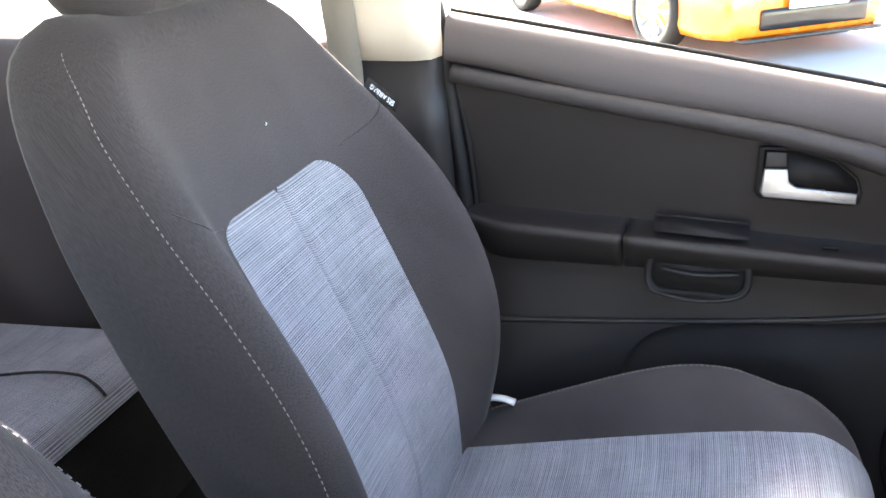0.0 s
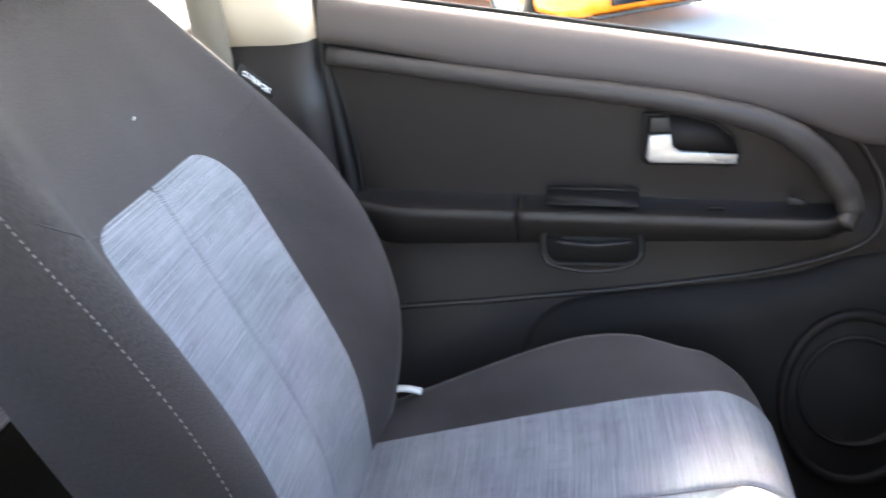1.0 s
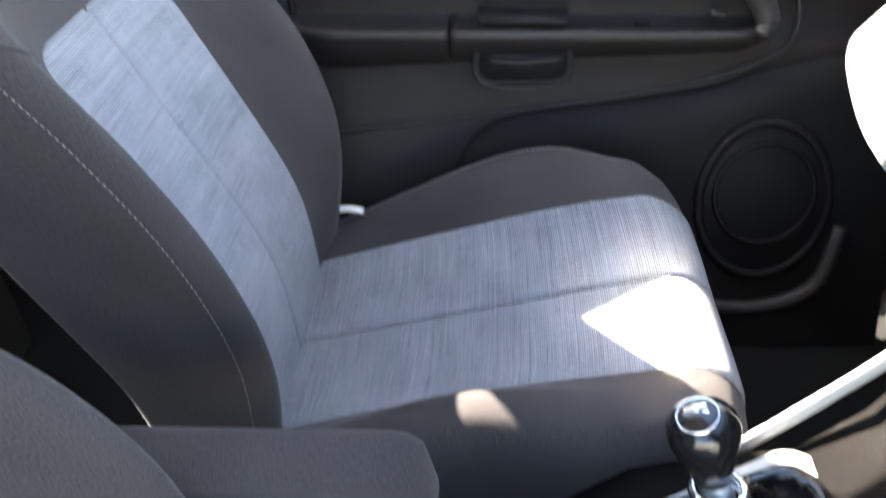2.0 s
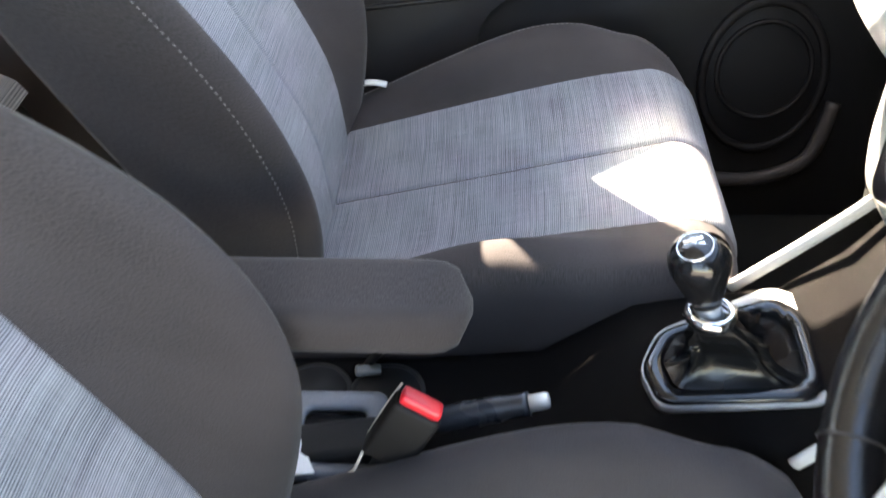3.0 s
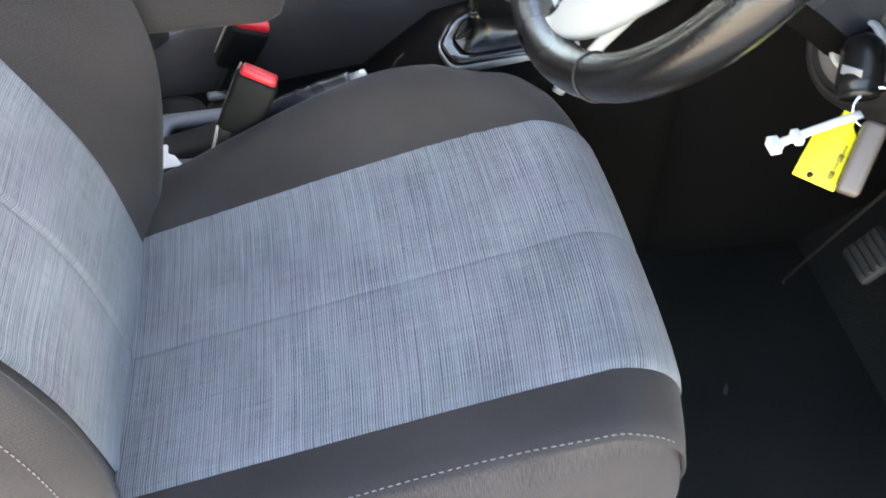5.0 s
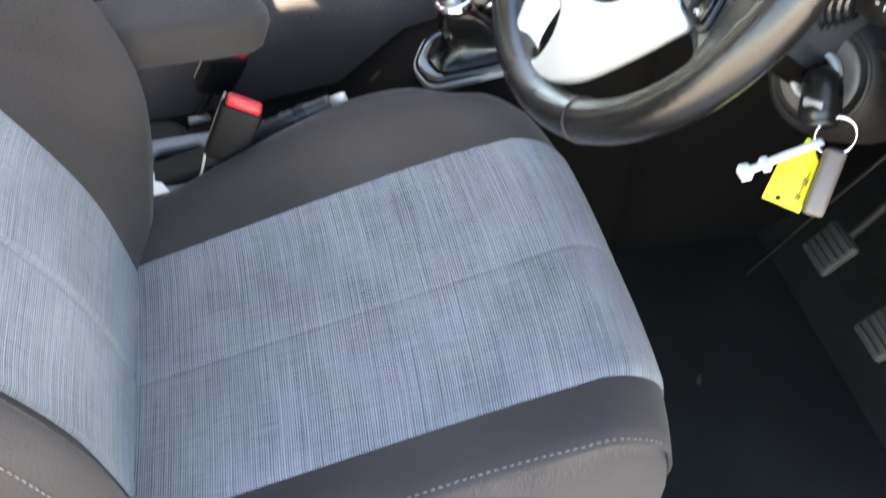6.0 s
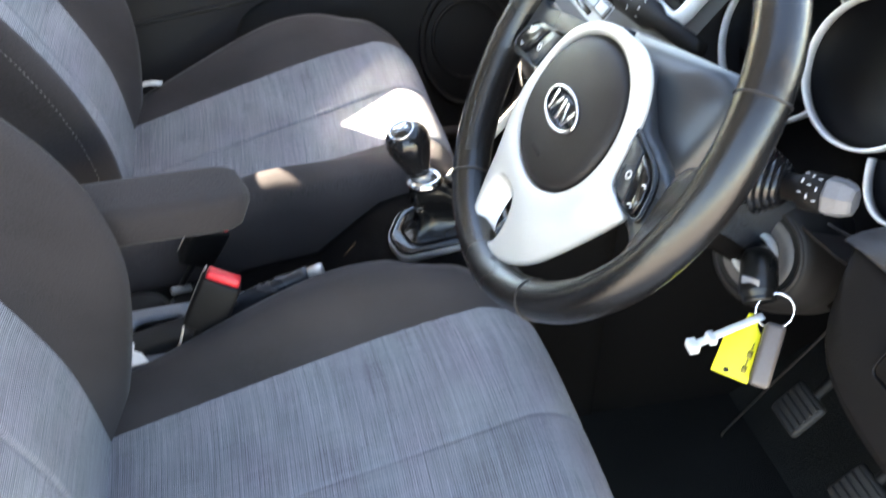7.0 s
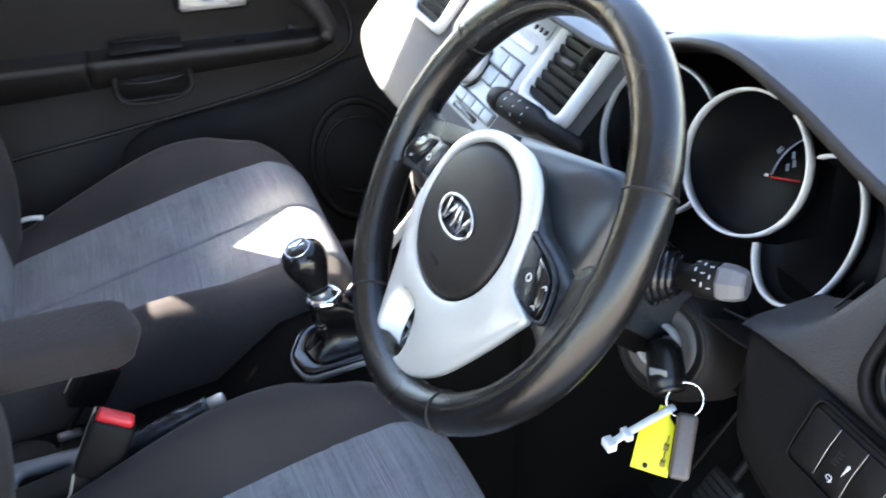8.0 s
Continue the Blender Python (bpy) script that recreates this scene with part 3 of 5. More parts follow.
# darker map pocket below the crease
rows = []
for i in range(40):
    x = 0.002 + 0.69 * i / 39
    zt = lerp(x, [(0.0, 0.250), (0.012, 0.300), (0.03, 0.334), (0.06, 0.358), (0.10, 0.371), (0.17, 0.380), (0.40, 0.410), (0.48, 0.436), (0.70, 0.46)])
    rows.append([(x, low_y(zt) + 0.006, zt)] + [(x, low_y(zt + (-0.06 - zt) * j / 9) - 0.020, zt - 0.004 + (-0.06 - zt) * j / 9) for j in range(10)])
put("map_pocket", grid(rows), POCKETBLACK, door, "matt black map pocket panel")
# rib that runs along the top and round the front of the inlay
rib = [(-0.262, 0.766, 0.736), (-0.12, 0.764, 0.713), (0.02, 0.763, 0.692), (0.14, 0.763, 0.675), (0.25, 0.763, 0.656), (0.345, 0.763, 0.630), (0.410, 0.760, 0.590), (0.448, 0.752, 0.545), (0.462, 0.742, 0.510), (0.452, 0.728, 0.492)]
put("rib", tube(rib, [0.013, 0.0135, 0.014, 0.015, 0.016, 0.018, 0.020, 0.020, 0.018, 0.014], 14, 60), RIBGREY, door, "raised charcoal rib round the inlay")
# crease that sweeps round below the armrest
put("crease", tube([(0.430, 0.776, 0.640), (0.478, 0.774, 0.590), (0.508, 0.766, 0.535), (0.510, 0.754, 0.485), (0.482, 0.754, 0.450)] + [(x, low_y(z) - 0.0015, z) for x, z in ((0.40, 0.420), (0.30, 0.401), (0.15, 0.382), (0.0, 0.366), (-0.12, 0.355), (-0.25, 0.343))], 0.0045, 10, 60), PLASTIC2, door)
put("front_line", tube([(0.43, 0.776, 0.640), (0.48, 0.776, 0.612), (0.53, 0.776, 0.604), (0.62, 0.776, 0.600)], 0.005, 8, 30), RUBBER, door)


def armrest_rows(xa, xb, n):
    rows = []
    for i in range(n):
        x = xa + (xb - xa) * i / (n - 1)
        e = min(1.0, max(0.0, (x + 0.275) / 0.10)) ** 0.5
        f = min(1.0, max(0.0, (0.485 - x) / 0.06)) ** 0.5
        k = e * f
        zt = 0.521 - 0.03 * x
        yi = 0.786 - 0.074 * k
        zb = 0.456 + 0.02 * x
        rows.append([(x, 0.795, zt + 0.012), (x, 0.785, zt - 0.004), (x, 0.765 - 0.015 * k, zt - 0.010), (x, yi + 0.016, zt - 0.009), (x, yi + 0.006, zt - 0.003), (x, yi, zt - 0.008),
                     (x, yi + 0.001, zt - 0.018), (x, yi + 0.012, zt - 0.034), (x, yi + 0.030, zb), (x, 0.775, zb - 0.004), (x, 0.795, zb - 0.004)])
    return rows


put("armrest_rear", grid(armrest_rows(-0.262, 0.0015, 24), caps=True), PLASTIC2, door)
put("armrest_front", grid(armrest_rows(0.0055, 0.470, 36), caps=True), PLASTIC2, door)
# switch slot in the armrest's shelf
slot = frame_of((0.112, 0.752, 0.5215), (1, 0, -0.03), (0, 0.86, 0.5))
# Highlight along the slot's upper edge, put in as a thin tube.
put("slot_highlight", tube([slot @ Vector((-0.066, 0.016, 0.004)), slot @ Vector((0.066, 0.016, 0.004))], 0.0016, 8), PLASTIC2, door)
part("slot_floor", plate(rounded(0.132, 0.026, 0.006), slot, 0.003, 0), RUBBER, door)
part("lock_slot", plate(rounded(0.022, 0.006, 0.002), frame_of((0.285, 0.752, 0.508), (1, 0, 0), (0, 0.9, 0.4)), 0.004, 0.001), RUBBER, door)
# pull cup under the armrest
cup = frame_of((0.112, 0.7335, 0.458), (1, 0, 0), (0, 0.12, 1))
out = rounded(0.150, 0.066, 0.024, cy=0.0)
put("pull_cup", ring_plate(out, rounded(0.130, 0.050, 0.020), cup, 0.007), RUBBER, door)
# Light on the cup's lower lip, put in as a paler tube.
put("lit_cup_lip", tube([(0.040, 0.728, 0.448), (0.050, 0.724, 0.431), (0.080, 0.7225, 0.423), (0.112, 0.722, 0.421), (0.146, 0.7225, 0.424), (0.174, 0.724, 0.434), (0.185, 0.728, 0.450)], 0.003, 8, 30), PLASTIC2, door)
part("cup_floor", plate(rounded(0.134, 0.052, 0.02), cup, 0.002, 0), RUBBER, door)
put("cup_grip", tube([(0.060, 0.728, 0.466), (0.112, 0.722, 0.463), (0.168, 0.728, 0.466)], 0.005, 10, 12, flat=0.7), PLASTIC2, door)
# inner release: recess, plate and bright lever
rec = frame_of((0.248, 0.7755, 0.600), (1, 0, -0.03), (0, 0.04, 1))
o = [(-0.070, 0.040), (-0.032, 0.044), (-0.012, 0.040), (0.03, 0.030), (0.062, 0.006), (0.070, -0.014), (0.068, -0.030), (0.058, -0.034), (-0.060, -0.034), (-0.068, -0.026)]
i_ = [(x * 0.90 + 0.001, y * 0.86 + 0.001) for x, y in o]
put("handle_bezel", ring_plate(o, i_, rec, 0.004), PLASTIC, door)
part("handle_recess", plate(i_, rec, 0.001, 0), PLASTIC, door)
lev = [(-0.060, 0.012), (-0.030, 0.014), (-0.026, -0.004), (-0.016, -0.011), (0.062, -0.013), (0.063, -0.028), (-0.056, -0.029), (-0.062, -0.022)]
part("release_lever", plate(lev, rec @ pose(0, 0, 0.006), 0.008, 0.003, 3), SATIN, door, "satin silver release lever")
part("lock_plate", plate([(-0.060, 0.036), (-0.034, 0.037), (-0.031, 0.016), (-0.060, 0.013)], rec @ pose(0, 0, 0.003), 0.008, 0.002), PLASTIC2, door)
part("latch_highlight", block((0.026, 0.010, 0.012), pose(0.392, 0.748, 0.520, 0, 14, 0), 0.005), PLASTIC2, door)
# loudspeaker
spk = frame_of((0.486, 0.681, 0.243), (1, 0, 0), (0, 0.29, 1))
put("speaker_rim", ring_plate(oval(0.106, 0.132), oval(0.092, 0.116), spk, 0.012), PLASTIC, door)
put("speaker_ring", ring_plate(oval(0.080, 0.084, cy=0.012), oval(0.072, 0.076, cy=0.012), spk @ pose(0, 0, 0.002), 0.011), PLASTIC, door)
part("speaker_grille", plate(oval(0.095, 0.118), spk, 0.006, 0.002), POCKETBLACK, door, "round black loudspeaker grille")
# kick line along the pocket's foot, its sheen put into a lighter grey
put("pocket_lip", tube([(0.40, low_y(0.1) - 0.036, 0.075), (0.50, low_y(0.1) - 0.034, 0.072), (0.58, low_y(0.12) - 0.030, 0.11), (0.61, low_y(0.2) - 0.022, 0.20)], 0.013, 10, 30), RIBGREY, door)
# window
pane = [(x, 0.806, sill_z(x) - 0.01) for x in (X0 + 0.004, 0.68)] + [(0.36, 0.70, 1.13), (X0 + 0.03, 0.70, 1.16)]
bm = bmesh.new()
bm.faces.new([bm.verts.new(p) for p in pane])
r = bmesh.ops.extrude_face_region(bm, geom=list(bm.faces))
for v in r["geom"]:
    if isinstance(v, bmesh.types.BMVert):
        v.co.y += 0.004
glass = part("window_glass", bm, GLASS, door, "clear side window glass", smooth=False)
glass.visible_shadow = False
put("window_seal", tube([(x, 0.803, sill_z(x) + 0.010) for x in xs[::6]], 0.0028, 8, flat=1.2), RUBBER, door)

# ---- left body side ----


def shell(name, rows, material, label, thick=0.02):
    ob = put(name, grid(rows), material)
    md = ob.modifiers.new("thick", "SOLIDIFY")
    md.thickness, md.offset = thick, 1
    return tagged(ob, label, "car trim", kind="structure")


def pillar_rows(za, zb, xa, xb, yb, n=8):
    rows = []
    for i in range(n):
        z = za + (zb - za) * i / (n - 1)
        lean = 0.0 if z < 0.75 else (z - 0.75) * 0.22
        sh = -0.07 * (z - 0.75)
        # The last two points are an unseen flange added against slits of sun.
        rows.append([(xa + sh, yb + 0.05 - lean, z), (xa + sh + 0.006, yb + 0.008 - lean, z), (xa + sh + 0.03, yb - lean, z), (xb + sh - 0.03, yb - lean, z), (xb + sh - 0.008, yb + 0.006 - lean, z), (xb + sh, yb + 0.03 - lean, z), (xb + sh + 0.003, yb + 0.055 - lean, z), (xb + sh - 0.010, yb + 0.075 - lean, z)])
    return rows


shell("wall_pillar_lower", pillar_rows(-0.05, 0.757, -0.47, -0.287, 0.76), PLASTIC2, "dark plastic lower trim of the door pillar", 0.012)
shell("wall_pillar_upper", pillar_rows(0.759, 1.20, -0.440, -0.289, 0.757), BEIGE, "beige plastic upper trim of the door pillar", 0.012)
put_seal = tube([(-0.326, 0.775, 1.16), (-0.311, 0.784, 0.95), (-0.287, 0.790, 0.80), (-0.268, 0.787, 0.66), (-0.250, 0.780, 0.50), (-0.24, 0.78, 0.2), (-0.24, 0.78, -0.04)], 0.0125, 10, 40)
tagged(put("weatherstrip", put_seal, RUBBER), "black rubber weatherstrip round the door opening", "weatherstrip", kind="structure")
put2 = tube([(-0.325, 0.770, 1.10), (-0.304, 0.797, 0.84), (-0.256, 0.790, 0.68), (-0.235, 0.785, 0.50), (-0.23, 0.78, 0.1)], 0.006, 8, 30)
tagged(put("weatherstrip", put2, PLASTIC), "black rubber weatherstrip round the door opening", "weatherstrip", kind="structure")
# belt
belt = thing("seat_belt", (-0.40, 0.73, 0.3), "grey woven seat belt hanging down the pillar", "seat belt")
rows = []
for i in range(20):
    z = 1.10 - 0.85 * i / 19
    y = 0.738 - max(0.0, z - 0.75) * 0.22
    x = -0.418 + 0.03 * (z - 0.8)
    rows.append([(x - 0.026, y, z), (x, y - 0.001, z), (x + 0.026, y, z), (x + 0.026, y + 0.0015, z), (x, y + 0.0005, z), (x - 0.026, y + 0.0015, z)])
put("webbing", grid(rows, closed_v=True, caps=True), WEBBING, belt)
part("shoulder_guide", block((0.075, 0.02, 0.05), pose(-0.395, 0.660, 1.16), 0.008), PLASTIC, belt)
part("retractor_slot", block((0.075, 0.012, 0.05), pose(-0.405, 0.745, 0.26), 0.005), PLASTIC, belt)
part("seatbelt_tongue", block((0.055, 0.006, 0.05), pose(-0.412, 0.733, 0.62), 0.002), STEEL, belt)

# ---- body shell ----
def slab(name, size, m, material, label, bevel=0.01, category="car body"):
    return tagged(part(name, block(size, m, bevel), material), label, category, kind="structure")


slab("floor", (2.60, 1.62, 0.03), pose(-0.35, 0, -0.015), CARPET, "black carpeted car floor", 0.005)
slab("wall_firewall", (0.04, 1.60, 0.85), pose(1.00, 0, 0.40), CARPET, "black carpeted front bulkhead", 0.005)
slab("wall_footwell_left", (0.30, 0.04, 0.62), pose(0.82, 0.74, 0.30), PLASTIC, "dark footwell side panel", 0.01)
slab("wall_footwell_right", (0.30, 0.04, 0.75), pose(0.86, -0.76, 0.35), PLASTIC, "dark footwell side panel", 0.01)
slab("wall_toe_board", (0.42, 1.5, 0.03), pose(0.86, 0, 0.10, 0, -38, 0), CARPET, "black carpeted toe board", 0.005)
# Paler than the right panel: the light on it is put into colour.
slab("wall_rear_left", (1.30, 0.05, 0.84), pose(-1.11, 0.79, 0.36), TOPROLL, "rear door panel, light on it put into its grey", 0.02)
slab("wall_rear_right", (1.25, 0.05, 0.84), pose(-1.12, -0.79, 0.36), PLASTIC, "dark rear door panel", 0.02)
slab("wall_tailgate", (0.05, 1.60, 0.86), pose(-1.70, 0, 0.40), PLASTIC2, "dark tailgate trim", 0.02)
slab("wall_sill_right", (1.30, 0.10, 0.12), pose(0.30, -0.80, -0.02), PLASTIC, "dark door sill cover", 0.02)
slab("wall_pillar_right", (0.16, 0.06, 1.24), pose(-0.50, -0.77, 0.60, 0, -4, 0), PLASTIC2, "dark right door pillar trim", 0.02)

# Unseen front edge, its outline drawn to set where the sun falls.
roof_out = [(-1.72, -0.66), (0.12, -0.66), (0.26, -0.50), (0.26, -0.25), (0.235, -0.10), (0.215, 0.0), (0.185, 0.09), (0.142, 0.16), (0.14, 0.25), (0.085, 0.50), (-0.10, 0.66), (-1.72, 0.66)]
tagged(part("ceiling", plate(roof_out, pose(0, 0, 1.235), 0.05, 0.008), HEADLINER), "pale grey cloth roof lining", "ceiling", kind="structure")
for s in (-1, 1):
    tagged(put("wall_roof_rail", tube([(-1.70, 0.70 * s, 1.20), (-0.4, 0.69 * s, 1.215), (0.0, 0.675 * s, 1.205), (0.38, 0.70 * s, 1.07), (0.98, 0.77 * s, 0.80)], 0.042, 12, 40), HEADLINER), "pale windscreen pillar and roof rail", "car body", kind="structure")
# Unseen header, added to block sun; its lower edge shapes the patches.
rows = []
for i in range(24):
    x = -1.70 + 1.80 * i / 23
    zb = lerp(x, [(-1.70, 0.98), (-0.64, 0.995), (-0.52, 1.008), (-0.36, 1.032), (-0.20, 1.095), (-0.05, 1.135), (0.10, 1.165)])
    rows.append([(x, 0.725 - 0.2 * (z - 1.0), z) for z in (1.235, (1.235 + zb) / 2, zb)])
shell("wall_window_header", rows, HEADLINER, "unseen pale header trim, lower edge shaped to cut the sun", 0.02)
slab("wall_rear_pillar_left", (0.20, 0.04, 0.42), pose(-1.55, 0.74, 0.98, 12, 0, 0), HEADLINER, "pale rear roof pillar", 0.01)

# rear bench
rear = thing("rear_seat", (-0.95, 0.1, 0.0), "blue-grey cloth rear bench seat with dark front edge", "car seat")
rows, uv = [], []
for i in range(30):
    y = -0.62 + 1.24 * i / 29
    dip = 0.006 * math.cos((y - 0.33) * 14)
    col = [(-1.22, y, 0.27), (-1.12, y, 0.283 + dip), (-1.0, y, 0.292 + dip), (-0.90, y, 0.300 + dip), (-0.82, y, 0.304 + dip), (-0.775, y, 0.300), (-0.750, y, 0.286), (-0.738, y, 0.262)]
    rows.append(col)
    uv.append([(y, -c[0]) for c in col])
put("cushion", grid(rows, uv=uv), CLOTH, rear, "blue-grey ribbed cloth cushion")
part("cushion_base", block((0.46, 1.24, 0.256), pose(-0.965, 0, 0.126), 0.03), CARPET, rear)
put("seam", tube([(-1.08, 0.385, 0.297), (-1.00, 0.415, 0.303), (-0.936, 0.438, 0.307), (-0.885, 0.456, 0.309), (-0.847, 0.4636, 0.310), (-0.816, 0.4662, 0.310), (-0.793, 0.465, 0.309), (-0.765, 0.458, 0.301), (-0.748, 0.4535, 0.289)], 0.0026, 8, 24), RUBBER, rear, "dark sewn seam")
rows, uv = [], []
for i in range(20):
    y = -0.62 + 1.24 * i / 19
    col = [(-1.14 - 0.34 * (z - 0.25) + 0.02 * math.cos((y - 0.33) * 9), y, z) for z in [0.24 + 0.62 * j / 11 for j in range(12)]]
    rows.append(col)
    uv.append([(y, c[2]) for c in col])
put("backrest", grid(rows, uv=uv), KNIT, rear)

# ---- centre console ----
console = thing("centre_console", (0.15, 0.0, 0.0), "black plastic centre console between the seats", "console")
rows = []
for x, z, w in ((-0.42, 0.22, 0.085), (-0.25, 0.235, 0.085), (-0.05, 0.240, 0.083), (0.10, 0.255, 0.085), (0.17, 0.300, 0.095), (0.20, 0.318, 0.102), (0.36, 0.335, 0.112), (0.42, 0.385, 0.118), (0.455, 0.44, 0.120), (0.48, 0.50, 0.120)):
    rows.append([(x, -w - 0.004, 0.0), (x, -w - 0.002, z - 0.05), (x, -w, z - 0.014), (x, -w + 0.006, z - 0.004), (x, -w + 0.02, z), (x, w - 0.02, z), (x, w - 0.006, z - 0.004), (x, w, z - 0.014), (x, w + 0.002, z - 0.05), (x, w + 0.004, 0.0)])
put("body", grid(rows, caps=True), SHADEBLACK, console)
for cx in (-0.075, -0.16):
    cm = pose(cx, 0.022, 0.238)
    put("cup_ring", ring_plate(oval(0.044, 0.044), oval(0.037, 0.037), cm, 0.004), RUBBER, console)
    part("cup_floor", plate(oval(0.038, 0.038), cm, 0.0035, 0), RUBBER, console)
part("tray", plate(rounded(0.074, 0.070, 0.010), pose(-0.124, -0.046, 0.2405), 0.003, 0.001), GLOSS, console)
# Gloss black surround: the sky's reflection is put into its grey.
put("tray_rim", ring_plate(rounded(0.114, 0.112, 0.016), rounded(0.070, 0.066, 0.012), pose(-0.128, -0.040, 0.243), 0.012), BLUEGREY, console, "tray surround, sky reflection put into its grey")
# Sky reflected by a cup ring, put in as a small grey block.
part("ring_reflection", block((0.030, 0.014, 0.008), pose(-0.100, 0.050, 0.247, 0, 8, 12), 0.003), GRAPHITE, console, "grey block for the sky's reflection on the cup ring")
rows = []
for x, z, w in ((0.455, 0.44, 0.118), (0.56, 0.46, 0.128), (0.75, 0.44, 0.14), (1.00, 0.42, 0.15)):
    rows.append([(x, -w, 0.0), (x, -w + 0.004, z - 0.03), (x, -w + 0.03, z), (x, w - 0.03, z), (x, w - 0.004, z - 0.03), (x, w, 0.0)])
put("tunnel_trim", grid(rows, caps=True), SHADEBLACK, console, "carpeted tunnel below the dashboard, shade put into its black")
# gaiter frame
gf = [(-0.100, -0.008), (-0.076, 0.038), (0.050, 0.080), (0.076, 0.056), (0.074, -0.036), (0.056, -0.056), (-0.088, -0.056)]
gs = [(-0.1025, -0.0085), (-0.0780, 0.0410), (0.052, 0.103), (0.095, 0.078), (0.098, -0.044), (0.066, -0.0585), (-0.0895, -0.0580)]


def corner_loop(pts, reach=0.35, n=8):
    """A closed outline with straight sides and rounded corners, n points for each corner."""
    out, k = [], len(pts)
    for i in range(k):
        a, b, c = (Vector((*pts[(i + q) % k], 0)) for q in (-1, 0, 1))
        p, q = b + (a - b) * min(reach, 0.016 / (a - b).length), b + (c - b) * min(reach, 0.016 / (c - b).length)
        half = (a + b) / 2 if (a - b).length > 0.04 else p
        out += [half.lerp(p, 0.5), p]
        for j in range(1, n - 2):
            f = j / (n - 2)
            out.append(p * (1 - f) ** 2 + b * 2 * f * (1 - f) + q * f * f)
        out.append(q)
    return [(v.x, v.y) for v in out]


def smooth_loop(pts, n=48):
    P = [Vector((*p, 0)) for p in pts]
    out, k = [], len(P)
    for i in range(n):
        s = i / n * k
        j, f = int(s), s - int(s)
        a, b, c, d = (P[(j + q) % k] for q in (-1, 0, 1, 2))
        v = 0.5 * (2 * b + (c - a) * f + (2 * a - 5 * b + 4 * c - d) * f * f + (3 * b - a - 3 * c + d) * f ** 3)
        out.append((v.x, v.y))
    return out


go = corner_loop(gf)
gi = [(x * 0.80, y * 0.76 + 0.002) for x, y in go]
gm = pose(0.296, 0.000, 0.328, 0, -4, 0)
put("gaiter_frame", ring_plate(go, gi, gm, 0.014), GLOSS, console, "glossy black frame round the gear lever gaiter")
put("frame_trim", ring_plate(corner_loop(gs), go, gm @ pose(0, 0, -0.004), 0.012), SURROUND, console, "silver painted surround")
for s, x0, yy in ((1, 0.315, 0.118), (-1, 0.33, -0.112)):
    put("side_strip", tube([(x0 - 0.004, yy, 0.318), (0.37, yy, 0.378), (0.428, yy, 0.442), (0.47, yy * 1.04, 0.495)], 0.0085, 10, 24, flat=0.55, up=(0, 1, 0)), STRIP, console, "silver edge strip rising to the dashboard")

# ---- gear lever ----
lever = thing("gear_lever", (0.285, 0.01, 0.335), "black gear lever with chrome collar and leather gaiter", "gear lever")
rows = []
nseg = len(gi)
for i in range(19):
    s = i / 18
    cx, cy, cz = 0.296 + (0.249 - 0.296) * s ** 0.8, -0.016 * s ** 0.8, 0.336 + (0.418 - 0.336) * s ** 1.15
    row = []
    for q in range(nseg):
        a = 2 * math.pi * q / nseg
        bx, by = gi[q]
        rr = 0.0190
        f = (1 - s) ** 2.9
        ridge = abs(math.sin(math.pi * (q - 4.5) / 8))
        fold = math.sin(math.pi * min(1.0, s * 1.12)) * (0.016 - 0.038 * ridge ** 0.4 * (1 - s) + 0.0030 * math.sin(1.9 * q + 5 * s) + 0.010 * (1 - abs(math.sin(3.5 * a + 2.6 * s))) ** 2.5)
        k = bx * f + rr * math.cos(math.atan2(by, bx)) * (1 - f)
        l = by * f + rr * math.sin(math.atan2(by, bx)) * (1 - f)
        d = math.hypot(k, l) or 1
        row.append((cx + k + k / d * fold, cy + l + l / d * fold, cz + 0.5 * fold + 0.010 * math.sin(math.pi * s) * (1 if s < 0.5 else 0.5)))
    rows.append(row)
put("gaiter", grid(rows, closed_v=True), LEATHERBOOT, lever, "creased black leatherette gaiter")
ax = Vector((-0.24, 0.27, 0.93)).normalized()
base = Vector((0.2490, -0.0170, 0.4110))
put("collar", lathe([(0.0180, 0.0), (0.0236, 0.003), (0.0246, 0.009), (0.0222, 0.0150), (0.0185, 0.0160), (0.0160, 0.0120)], base, (0.0, 0.12, 1.0), 28, caps=False), CHROME, lever, "polished chrome collar")
put("neck", lathe([(0.0150, 0.002), (0.0132, 0.012), (0.0130, 0.020), (0.0150, 0.028)], base, ax, 24), SATIN, lever, "satin grey neck below the knob")
put("knob", lathe([(0.0140, 0.0195), (0.0168, 0.0270), (0.0205, 0.0370), (0.0250, 0.0490), (0.0284, 0.0600), (0.0290, 0.0690), (0.0272, 0.0775), (0.0222, 0.0845), (0.0140, 0.0885), (0.006, 0.0897), (0.001, 0.0898)], base, ax, 36), GLOSS, lever, "egg-shaped glossy black knob")
pn = Vector((-0.34, -0.12, 0.93)).normalized()
km = frame_of(base + ax * 0.0640 + pn * 0.0215, (0.10, -1, -0.10), Vector((1, 0, 0.36)))
plate_ob = part("shift_plate", plate(oval(0.0165, 0.0165), km, 0.0042, 0.0015), GLOSS, lever, "round black plate with the bright shift pattern")
put("plate_rim", ring_plate(oval(0.0170, 0.0170), oval(0.0152, 0.0152), km, 0.0046), CHROME, plate_ob)
for gx in (-0.007, 0.0, 0.007):
    part("pattern_bar", block((0.0040, 0.018, 0.001), km @ pose(gx, 0, 0.0045), 0.0003), CHROME, plate_ob)
